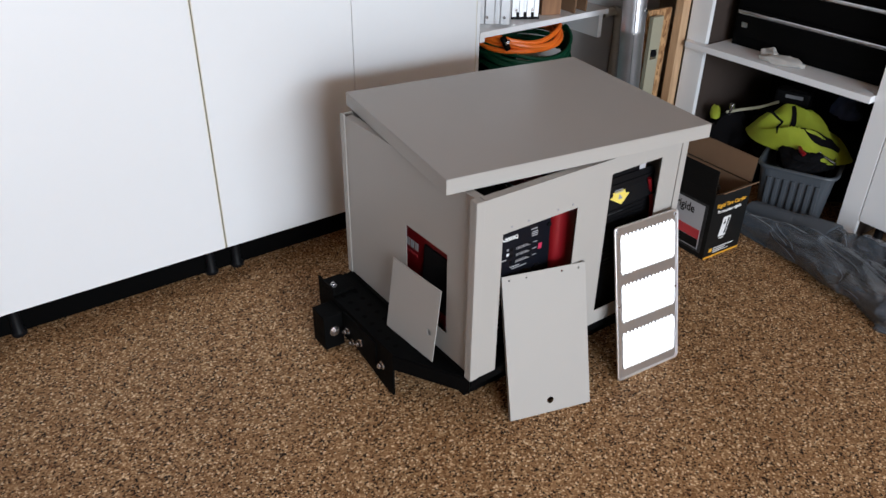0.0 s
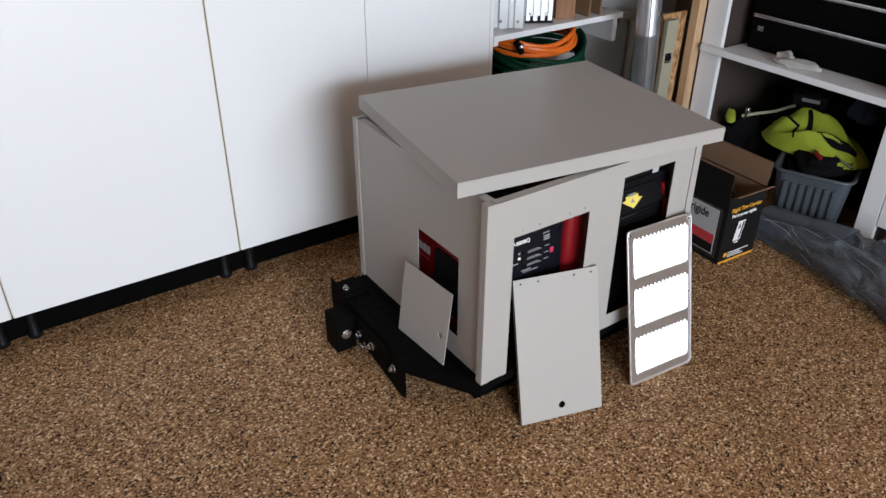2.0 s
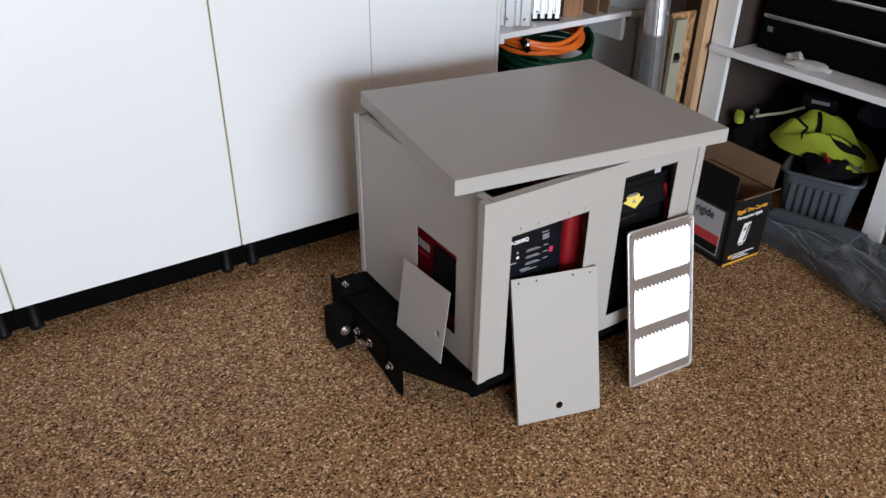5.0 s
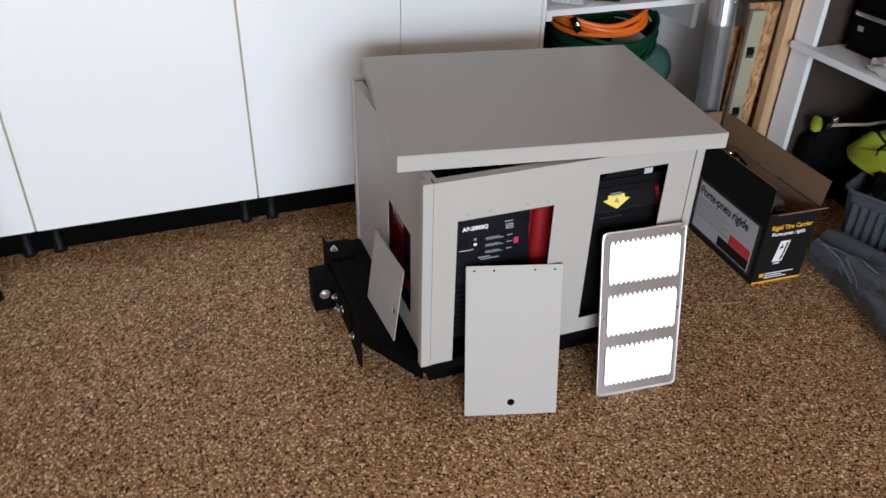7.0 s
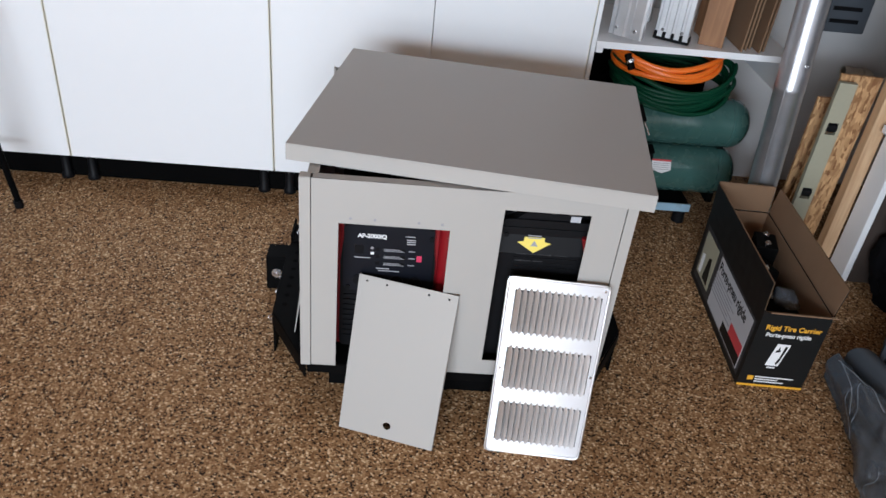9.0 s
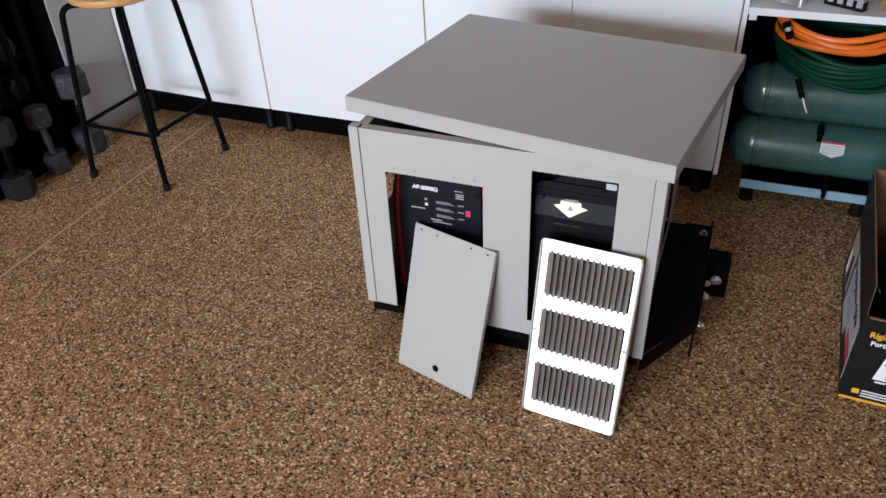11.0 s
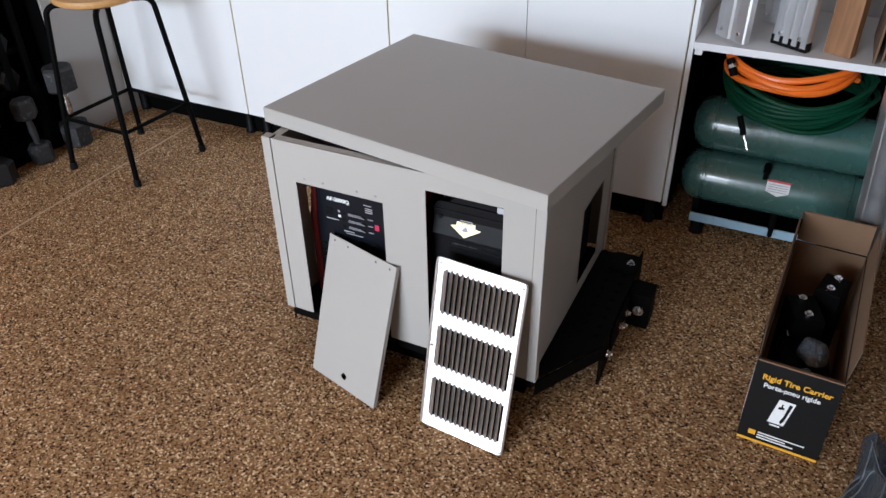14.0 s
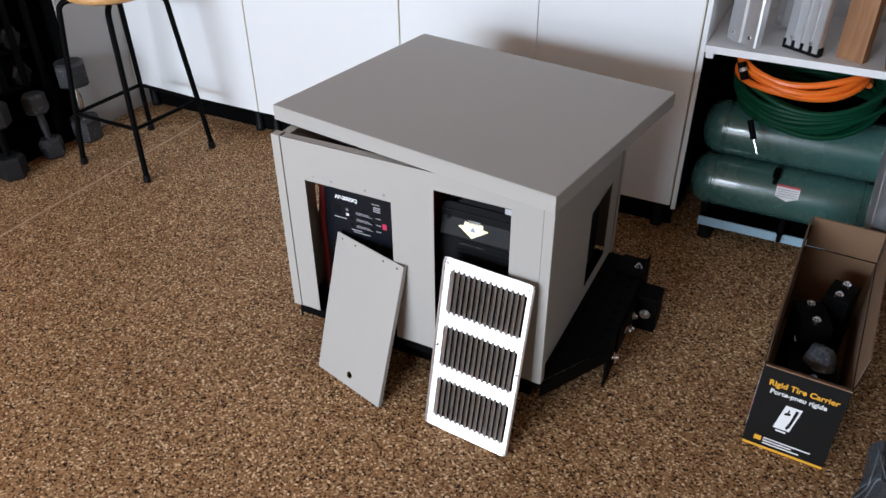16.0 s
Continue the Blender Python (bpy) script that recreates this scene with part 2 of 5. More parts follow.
def placed(ob):
    m = ob.matrix_basis.copy()
    while ob.parent:
        ob = ob.parent
        m = ob.matrix_basis @ m
    return m


def part(name, bm, mat, parent=None, label="", local=False, smooth=False):
    """Links a bmesh in world coordinates (or in the parent's) as one mesh under its parent."""
    if parent is not None and not local:
        bm.transform(placed(parent).inverted())
    bmesh.ops.recalc_face_normals(bm, faces=bm.faces)
    me = bpy.data.meshes.new(name)
    bm.to_mesh(me)
    bm.free()
    for mt in mat if isinstance(mat, (list, tuple)) else [mat]:
        me.materials.append(mt)
    if smooth:
        for f in me.polygons:
            f.use_smooth = True
        me.set_sharp_from_angle(angle=radians(38))
    ob = new(name, me)
    ob.parent = parent
    return tagged(ob, label)


def box(x0, x1, y0, y1, z0, z1, bevel=0.0, bm=None, m=None, seg=2):
    bm = bm or bmesh.new()
    r = bmesh.ops.create_cube(bm, size=1.0)
    bmesh.ops.transform(bm, verts=r["verts"], matrix=Matrix.Translation(((x0 + x1) / 2, (y0 + y1) / 2, (z0 + z1) / 2)) @ Matrix.Diagonal((x1 - x0, y1 - y0, z1 - z0, 1)))
    vs = r["verts"]
    if bevel:
        es = list({e for v in vs for e in v.link_edges})
        g = bmesh.ops.bevel(bm, geom=es, offset=bevel, segments=seg, profile=0.6, affect="EDGES")
        vs = list({v for f in g["faces"] for v in f.verts} | {v for v in vs if v.is_valid})
    if m is not None:
        bmesh.ops.transform(bm, verts=vs, matrix=m)
    return bm


def rod(p0, p1, r, r2=None, seg=20, bm=None, bevel=0.0):
    """A round bar between two points, capped."""
    bm = bm or bmesh.new()
    a, b = Vector(p0), Vector(p1)
    d = b - a
    g = bmesh.ops.create_cone(bm, cap_ends=True, segments=seg, radius1=r, radius2=r if r2 is None else r2, depth=d.length)
    vs = g["verts"]
    if bevel:
        es = [e for e in {e for v in vs for e in v.link_edges} if any(len(f.verts) > 4 for f in e.link_faces)]
        k = bmesh.ops.bevel(bm, geom=es, offset=bevel, segments=3, affect="EDGES")
        vs = list({v for f in k["faces"] for v in f.verts} | {v for v in vs if v.is_valid})
    bmesh.ops.transform(bm, verts=vs, matrix=Matrix.Translation((a + b) / 2) @ d.to_track_quat("Z", "Y").to_matrix().to_4x4())
    return bm


def tube(points, r, seg=10, bm=None, closed=False):
    """A round bar swept along points."""
    bm = bm or bmesh.new()
    pts = [Vector(p) for p in points]
    rings, up = [], Vector((0, 0, 1))
    n = len(pts)
    ref = None
    for i, p in enumerate(pts):
        d = (pts[(i + 1) % n] - pts[i - 1]) if closed else (pts[min(i + 1, n - 1)] - pts[max(i - 1, 0)])
        d.normalize()
        if ref is None:
            ref = d.orthogonal()
        ref = (ref - d * ref.dot(d)).normalized()
        s = d.cross(ref)
        rings.append([bm.verts.new(p + r * (math.cos(a) * ref + math.sin(a) * s)) for a in (2 * math.pi * k / seg for k in range(seg))])
    for i in range(n if closed else n - 1):
        A, B = rings[i], rings[(i + 1) % n]
        for k in range(seg):
            bm.faces.new((A[k], A[(k + 1) % seg], B[(k + 1) % seg], B[k]))
    if not closed:
        bm.faces.new(rings[0])
        bm.faces.new(rings[-1])
    return bm


def revolve(profile, m=None, seg=32, bm=None):
    """A body turned about z from (radius, height) pairs."""
    bm = bm or bmesh.new()
    rings = [[bm.verts.new((r * math.cos(2 * math.pi * k / seg), r * math.sin(2 * math.pi * k / seg), z)) for k in range(seg)] for r, z in profile]
    for A, B in zip(rings, rings[1:]):
        for k in range(seg):
            bm.faces.new((A[k], A[(k + 1) % seg], B[(k + 1) % seg], B[k]))
    bm.faces.new(rings[0])
    bm.faces.new(rings[-1])
    if m is not None:
        bmesh.ops.transform(bm, verts=[v for ring in rings for v in ring], matrix=m)
    return bm


def sheet(us, vs, filled, depth, m, bm=None):
    """A slab of rectangles between the breaks us and vs where filled(i, j), with real openings; local x, y in the sheet, z through it."""
    bm = bm or bmesh.new()
    at = {}

    def vert(i, j, k):
        if (i, j, k) not in at:
            at[i, j, k] = bm.verts.new(m @ Vector((us[i], vs[j], depth * k)))
        return at[i, j, k]

    nu, nv = len(us) - 1, len(vs) - 1
    on = lambda i, j: 0 <= i < nu and 0 <= j < nv and filled(i, j)
    for i in range(nu):
        for j in range(nv):
            if not on(i, j):
                continue
            for k in (0, 1):
                bm.faces.new([vert(i, j, k), vert(i + 1, j, k), vert(i + 1, j + 1, k), vert(i, j + 1, k)])
            for di, dj, a, b in ((-1, 0, (i, j), (i, j + 1)), (1, 0, (i + 1, j), (i + 1, j + 1)), (0, -1, (i, j), (i + 1, j)), (0, 1, (i, j + 1), (i + 1, j + 1))):
                if not on(i + di, j + dj):
                    bm.faces.new([vert(*a, 0), vert(*b, 0), vert(*b, 1), vert(*a, 1)])
    return bm


def prism(outline, depth, m=None, bm=None):
    """A flat outline (x, y) thickened by depth along z."""
    bm = bm or bmesh.new()
    m = m or Matrix()
    A = [bm.verts.new(m @ Vector((x, y, 0))) for x, y in outline]
    B = [bm.verts.new(m @ Vector((x, y, depth))) for x, y in outline]
    bm.faces.new(A)
    bm.faces.new(B)
    for i in range(len(A)):
        j = (i + 1) % len(A)
        bm.faces.new((A[i], A[j], B[j], B[i]))
    return bm


def rounded(w, h, r, n=5):
    pts = []
    for cx, cy, a0 in ((w - r, r, -90), (w - r, h - r, 0), (r, h - r, 90), (r, r, 180)):
        pts += [(cx + r * math.cos(radians(a0 + 90 * k / n)), cy + r * math.sin(radians(a0 + 90 * k / n))) for k in range(n + 1)]
    return pts


def drilled(w, h, holes, depth, m, seg=20):
    """A plate w x h with round holes (x, y, r) cut through it by triangulation of its outline."""
    bm = bmesh.new()
    rings = [[(0, 0), (w, 0), (w, h), (0, h)]] + [[(x + r * math.cos(2 * math.pi * k / seg), y + r * math.sin(2 * math.pi * k / seg)) for k in range(seg)] for x, y, r in holes]
    layers = []
    for k in (0, 1):
        loops, edges = [], []
        for ring in rings:
            vs = [bm.verts.new((x, y, depth * k)) for x, y in ring]
            edges += [bm.edges.new((vs[i], vs[(i + 1) % len(vs)])) for i in range(len(vs))]
            loops.append(vs)
        bmesh.ops.triangle_fill(bm, edges=edges, use_beauty=True)
        layers.append(loops)
    for A, B in zip(*layers):
        for i in range(len(A)):
            j = (i + 1) % len(A)
            bm.faces.new((A[i], A[j], B[j], B[i]))
    bm.transform(m)
    return bm


def basis(o, u, v):
    """A frame with origin o, x along u, y along v (made square to u), z out of the sheet."""
    u = Vector(u).normalized()
    v = Vector(v)
    v = (v - u * v.dot(u)).normalized()
    w = u.cross(v)
    return Matrix(((u.x, v.x, w.x, o[0]), (u.y, v.y, w.y, o[1]), (u.z, v.z, w.z, o[2]), (0, 0, 0, 1)))


def lettering(name, text, size, m, mat, parent, align="LEFT", bold=0.0, squeeze=1.0):
    """Writing in the built-in font as a thin mesh; m: x along the line, y up, z out of the surface."""
    cu = bpy.data.curves.new(name, "FONT")
    cu.body, cu.size, cu.align_x, cu.extrude, cu.offset, cu.resolution_u = text, size, align, 0.0003, bold, 3
    tmp = bpy.data.objects.new(name, cu)
    me = bpy.data.meshes.new_from_object(tmp)
    bpy.data.objects.remove(tmp)
    bpy.data.curves.remove(cu)
    me.transform(placed(parent).inverted() @ m @ Matrix.Diagonal((squeeze, 1, 1, 1)))
    me.materials.append(mat)
    ob = new(name, me)
    ob.parent = parent
    return ob


def bolt_at(parent, p, axis, r=0.011, h=0.009):
    """A hexagon bolt head on a washer."""
    a, d = Vector(p), Vector(axis).normalized()
    bm = rod(a, a + d * 0.002, r * 1.35, seg=18)
    rod(a + d * 0.002, a + d * h, r, seg=6, bm=bm)
    rod(a + d * h, a + d * (h + 0.005), r * 0.55, seg=12, bm=bm)
    return part("bolt", bm, ZINC, parent, "zinc plated hexagon bolt")


def lump(w, d, h, seed, rough=0.35, sub=4, m=None, flat=True, fine=0.25):
    """An uneven heap or folded bundle, with creases, resting on its base."""
    bm = bmesh.new()
    bmesh.ops.create_icosphere(bm, subdivisions=sub, radius=0.5)
    for v in bm.verts:
        p = v.co.copy()
        k = noise.noise(p * 2.3 + Vector((seed, 0, 0))) + 0.6 * abs(noise.noise(p * 5.1 + Vector((0, seed, 0)))) + fine * noise.noise(p * 11 + Vector((0, 0, seed)))
        if fine < 0.1:
            k = 0.6 * noise.noise(p * 2.0 + Vector((seed, 0, 0))) - 1.3 * abs(noise.noise(p * 3.1 + Vector((0, seed, 0)))) + 0.15 * abs(noise.noise(p * 6.3 + Vector((seed, seed, 0)))) + 0.3
        v.co = p * (1 + rough * k)
        v.co.x, v.co.y, v.co.z = v.co.x * w, v.co.y * d, (max(v.co.z, -0.3) + 0.3) / 0.8 * h if flat else v.co.z * h
    if m is not None:
        bm.transform(m)
    return bm


# ---- the room ----
def plain(name, bm, mat, label="", category=""):
    return tagged(part(name, bm, mat), label, category, kind="structure")


plain("floor", box(-2.62, 3.8, DOOR_Y, 3.1, -0.15, 0.0), FLOOR, "tan and brown stone chip garage floor", "floor")
plain("ground", box(-60, 60, -80, DOOR_Y - 0.002, -0.2, -0.02), DRIVE, "pale concrete driveway outside the garage", "ground")
WALL_B, WALL_R, WALL_L = 2.98, 3.66, -2.5
plain("wall_north", box(WALL_L - 0.12, WALL_R + 0.12, WALL_B, WALL_B + 0.12, 0, 2.75), WALL, "painted plasterboard garage wall", "wall")
plain("wall_east", box(WALL_R, WALL_R + 0.12, DOOR_Y, WALL_B, 0, 2.75), BOUNCE_WALL, "unseen garage wall, dull brown to keep bounced light low", "wall")
plain("wall_west", box(WALL_L - 0.12, WALL_L, DOOR_Y, WALL_B, 0, 2.75), BOUNCE_WALL, "unseen garage wall, dull brown to keep bounced light low", "wall")
plain("wall_south", sheet([WALL_L - 0.12, DOOR_X0, DOOR_X1, WALL_R + 0.12], [0, DOOR_H, 2.75], lambda i, j: not (i == 1 and j == 0), 0.14, basis((0, DOOR_Y, 0), (1, 0, 0), (0, 0, 1))), BOUNCE_WALL, "garage wall with an open door", "wall")
plain("ceiling", box(WALL_L - 0.12, WALL_R + 0.12, DOOR_Y - 0.14, WALL_B + 0.12, 2.75, 2.85), CEIL, "unseen garage ceiling, brown to warm the bounced light", "ceiling")

JOINT = material("floor_joint_filler", (0.58, 0.42, 0.28), 0.7, vary=0.3, scale=30, worn=(0.24, 0.13, 0.06))
# the saw cut in the floor, filled with pale grout
plain("floor_joint", box(-0.3005, -0.2925, DOOR_Y + 0.02, 2.52, 0.0, 0.0008), JOINT, "pale filled saw cut in the floor", "floor joint")

FRONT, DOOR_Z, TOP_Z = 2.477, 0.12, 2.25


def leg(parent, x, y, top):
    bm = revolve([(0.024, 0.0), (0.025, 0.012), (0.018, 0.022), (0.016, top - 0.014), (0.026, top - 0.008), (0.026, top)], Matrix.Translation((x, y, 0)), seg=16)
    return part("leg", bm, BLACK_PLASTIC, parent, "black plastic cabinet foot", smooth=True)


def tall_cabinet(x0, x1, splits, label):
    c = thing("tall_cabinet", (x0 + x1) / 2, FRONT + 0.25, 0, label=label, category="cabinet", group="tall white cabinets")
    body = sheet([x0 + 0.001, x0 + 0.018, x1 - 0.018, x1 - 0.001], [DOOR_Z, DOOR_Z + 0.018, TOP_Z - 0.018, TOP_Z], lambda i, j: not (i == 1 and j == 1), -0.42, basis((0, FRONT + 0.022, 0), (1, 0, 0), (0, 0, 1)))
    box(x0 + 0.018, x1 - 0.018, FRONT + 0.43, FRONT + 0.442, DOOR_Z, TOP_Z, bm=body)
    part("body", body, WHITE, c)
    edges = [x0, *splits, x1]
    for a, b in zip(edges, edges[1:]):
        ga_, gb_ = (0.0012 if a in splits else 0.005), (0.0012 if b in splits else 0.005)
        d = part("door", box(a + ga_, b - gb_, FRONT, FRONT + 0.018, DOOR_Z, TOP_Z, 0.001), WHITE, c)
        if a not in splits:
            part("edge_band", box(a + 0.002, a + 0.0048, FRONT + 0.0008, FRONT + 0.017, DOOR_Z + 0.001, TOP_Z - 0.001), CREAM, d, "cream edge banding")
        if b not in splits:
            part("edge_band", box(b - 0.0048, b - 0.002, FRONT + 0.0008, FRONT + 0.017, DOOR_Z + 0.001, TOP_Z - 0.001), CREAM, d, "cream edge banding")
    for lx in (x0 + 0.05, x1 - 0.05):
        for ly in (FRONT + 0.058, FRONT + 0.37):
            leg(c, lx, ly, DOOR_Z)
    part("toe_kick", box(x0, x1, FRONT + 0.07, FRONT + 0.085, 0.0, DOOR_Z - 0.004), TOE_AND_SHADE, c, "black recessed toe kick board")
    return c


tall_cabinet(-0.69, 0.065, [], "tall white melamine cabinet with closed door")
tall_cabinet(0.065, 0.83, [], "tall white melamine cabinet with closed door")
tall_cabinet(0.83, 1.957, [1.395], "tall white double-door cabinet on black plastic feet")


def open_shelving():
    """The open bay beside the cabinets: side panel, one shelf on cleats."""
    s = thing("open_shelf_bay", 2.3, 2.7, 0, label="open white shelf bay above the compressor", category="shelf")
    part("side_panel", box(1.959, 1.975, FRONT + 0.004, WALL_B, 0.105, TOP_Z, 0.001), WHITE, s)
    part("shelf_board", box(1.976, 2.70, FRONT, WALL_B, 0.709, 0.733, 0.0015), WHITE, s)
    # added black sheets put the deep shade under the shelf into colour
    part("shade_lining", box(1.9755, 1.979, FRONT + 0.012, WALL_B - 0.012, 0.106, 0.689), TOE_AND_SHADE, s, "black lining added for the shade inside the bay")
    part("shade_board", box(1.9795, 2.60, WALL_B - 0.011, WALL_B - 0.001, 0.0, 0.689), TOE_AND_SHADE, s, "black board added for the shade behind the compressor")
    part("cleat", box(1.98, 2.004, FRONT + 0.006, WALL_B, 0.69, 0.708, 0.001), WHITE, s)
    part("end_bracket", box(2.668, 2.693, 2.50, WALL_B, 0.60, 0.708, 0.002), WHITE, s)
    return s


open_shelving()

# ---- the generator box ----
BX0, BX1, BY0, BY1, BZ0, BZ1 = 1.086, 1.874, 1.345, 2.03, 0.163, 0.722
enclosure = thing("generator_box", (BX0 + BX1) / 2, (BY0 + BY1) / 2, 0, label="grey powder-coated steel generator box on a black base", category="equipment box")


def side_sheet(x, out, w0, w1, z0, z1):
    """A side panel with a window, set back from a proud corner post; out: -1 or 1, the side it faces."""
    sx = x - out * 0.016
    ys, zs = [BY0, w0, w1, BY1], [BZ0, z0, z1, BZ1]
    bm = sheet(ys, zs, lambda i, j: not (i == 1 and j == 1), -0.002 * out, basis((sx, 0, 0), (0, 1, 0), (0, 0, 1)))
    panel = part("side_panel", bm, GREY, enclosure)
    inner = x - out * 0.026
    span = lambda p, q: (min(p, q), max(p, q))
    # the corner post: an angle folded round the front edge
    post = box(*span(x, inner), BY0 - 0.0025, BY0 + 0.0015, BZ0, BZ1, 0.0012, seg=3)
    box(*span(x, x - out * 0.004), BY0 + 0.0016, BY0 + 0.024, BZ0, BZ1, 0.001, bm=post)
    box(*span(x - out * 0.0042, sx), BY0 + 0.0205, BY0 + 0.024, BZ0, BZ1, bm=post)
    part("corner_post", post, GREY, panel)
    part("post_cap", box(*span(x - out * 0.0005, sx - out * 0.0095), BY0 - 0.0018, BY0 + 0.0235, BZ1 + 0.0002, BZ1 + 0.0022, 0.0006), GREY, panel)
    lip = sx + out * 0.005
    rear = sheet([BY1 - 0.010, BY1 + 0.012], [BZ0, BZ1 + 0.004], lambda i, j: True, -0.002 * out, basis((lip, 0, 0), (0, 1, 0), (0, 0, 1)))
    part("rear_flange", rear, GREY, panel)
    part("rear_return", box(*span(sx, lip - out * 0.002), BY1 - 0.010, BY1 - 0.0075, BZ0, BZ1 + 0.004), GREY, panel)
    part("top_flange", box(*span(sx - out * 0.002, sx - out * 0.026), BY0 + 0.026, BY1 - 0.013, BZ1 - 0.002, BZ1), GREY, panel)
    return panel


side_sheet(BX0, -1, 1.482, 1.685, 0.238, 0.502)
side_sheet(BX1, 1, 1.738, 1.937, 0.208, 0.470)
xs = [BX0 + 0.0275, 1.177, 1.44, 1.562, 1.767, BX1 - 0.0275]
zs = [BZ0, 0.212, 0.607, 0.674, BZ1]
front = sheet(xs, zs, lambda i, j: not (i == 1 and j < 2) and not (i == 3 and 1 <= j < 3), -0.002, basis((0, BY0 + 0.0005, 0), (1, 0, 0), (0, 0, 1)))
box(BX0 + 0.03, BX1 - 0.03, BY0 + 0.0005, BY0 + 0.025, BZ1 - 0.002, BZ1, bm=front)
front_panel = part("front_panel", front, GREY, enclosure)
for ex in (BX0 + 0.0262, BX1 - 0.0274):
    part("seam", box(ex, ex + 0.0012, BY0 + 0.004, BY0 + 0.02, BZ0, BZ1), TOE_AND_SHADE, enclosure, "dark open seam beside the corner post")
for rx in (1.205, 1.262, 1.365, 1.42):
    part("rivet_hole", rod((rx, BY0 - 0.0008, 0.622), (rx, BY0 + 0.0004, 0.622), 0.0035, seg=10), GREY_PRINT, front_panel, "small drilled screw hole")
part("back_panel", box(BX0 + 0.012, BX1 - 0.012, BY1 + 0.0125, BY1 + 0.0145, BZ0, BZ1), GREY, enclosure)
part("floor_pan", box(BX0 + 0.003, BX1 - 0.003, BY0 + 0.004, BY1 - 0.014, BZ0, BZ0 + 0.002), BLACK_STEEL, enclosure)


def lid():
    w, d, t, h = 0.852, 0.682, 0.002, 0.042
    l = thing("box_lid", 1.518, 1.690, BZ1 + 0.005, -8.5, "grey steel lid set askew on the generator box", "lid")
    top = box(-w / 2, w / 2, -d / 2, d / 2, h - 0.004, h, 0.0018)
    part("top_sheet", top, GREY, l, local=True)
    for nm, a in (("skirt", (-w / 2, w / 2, -d / 2, -d / 2 + t)), ("skirt", (-w / 2, w / 2, d / 2 - t, d / 2)), ("skirt", (-w / 2, -w / 2 + t, -d / 2 + t, d / 2 - t)), ("skirt", (w / 2 - t, w / 2, -d / 2 + t, d / 2 - t))):
        part(nm, box(*a, 0.0, h - 0.004), GREY, l, local=True)
    return l


lid()


def base():
    b = thing("hitch_carrier", (BX0 + BX1) / 2, (BY0 + BY1) / 2, 0, label="black steel carrier base with bolted hitch brackets", category="carrier")
    TZ = 0.158
    # flat tray with cut front corners
    x0, x1 = 0.975, 1.992
    out = [(x0, 1.57), (1.10, 1.352), (1.86, 1.352), (x1, 1.57), (x1, 2.03), (x0, 2.03)]
    part("tray", prism(out, 0.004, Matrix.Translation((0, 0, TZ - 0.004))), BLACK_STEEL, b)
    for y in (1.355, 2.0):
        part("rail", box(1.10, 1.86, y, y + 0.028, TZ - 0.032, TZ - 0.0045, 0.002), BLACK_STEEL, b)
    for s, xp in ((-1, x0), (1, x1)):
        a, c = (xp, xp + s * -0.006)
        xa, xb = min(a, c), max(a, c)
        edge = prism([(1.57, 0.004), (1.60, 0.0), (1.80, 0.045), (2.03, 0.045), (2.03, TZ - 0.004), (1.57, TZ - 0.004)], xb - xa, basis((xa, 0, 0), (0, 1, 0), (0, 0, 1)))
        part("side_plate", edge, BLACK_STEEL, b)
        skew = basis((xp, 1.57, 0), (-s * (1.10 - 0.975), -0.218, 0), (0, 0, 1))
        part("corner_plate", box(0.0, 0.245, 0.105, TZ - 0.005, -0.002, 0.002, m=skew), BLACK_STEEL, b)
        part("ear", box(min(xp, xp - s * 0.085), max(xp, xp - s * 0.085), 1.93, 2.03, TZ + 0.0005, TZ + 0.008, 0.001), BLACK_STEEL, b)
        part("ear_upright", box(min(xp, xp - s * 0.006), max(xp, xp - s * 0.006), 1.93, 2.03, TZ + 0.0085, TZ + 0.03, 0.001), BLACK_STEEL, b)
        rx0, rx1 = min(xp + s * 0.001, xp + s * 0.071), max(xp + s * 0.001, xp + s * 0.071)
        r = part("receiver", box(rx0, rx1, 1.865, 1.945, 0.012, 0.138, 0.004), BLACK_STEEL, b)
        part("receiver_flange", box(min(xp, xp + s * 0.006), max(xp, xp + s * 0.006), 1.66, 1.863, 0.05, 0.145, 0.001), BLACK_STEEL, b)
        bolt_at(r, (xp + s * 0.036, 1.864, 0.078), (0, -1, 0), 0.013, 0.008)
        for yy, zz in ((1.83, 0.085), (1.75, 0.09), (1.62, 0.09), (1.80, 0.06)):
            bolt_at(b, (xp + s * 0.0065, yy, zz), (s, 0, 0), 0.010, 0.011)
        bolt_at(b, (xp - s * 0.025, 1.975, TZ + 0.0085), (0, 0, 1), 0.009)
        # rows of punched holes in the tray beside the box
        for i in range(2):
            for j in range(8):
                hx, hy = xp - s * (0.03 + 0.045 * i), 1.60 + 0.045 * j
                part("punched_hole", rod((hx, hy, TZ - 0.0035), (hx, hy, TZ + 0.0004), 0.008, seg=12), TOE_AND_SHADE, b)
    for y0, y1 in ((1.45, 1.49), (1.88, 1.92)):
        part("cross_member", box(1.15, 1.81, y0, y1, 0.0, TZ - 0.005, 0.003), BLACK_STEEL, b)
    return b


base()


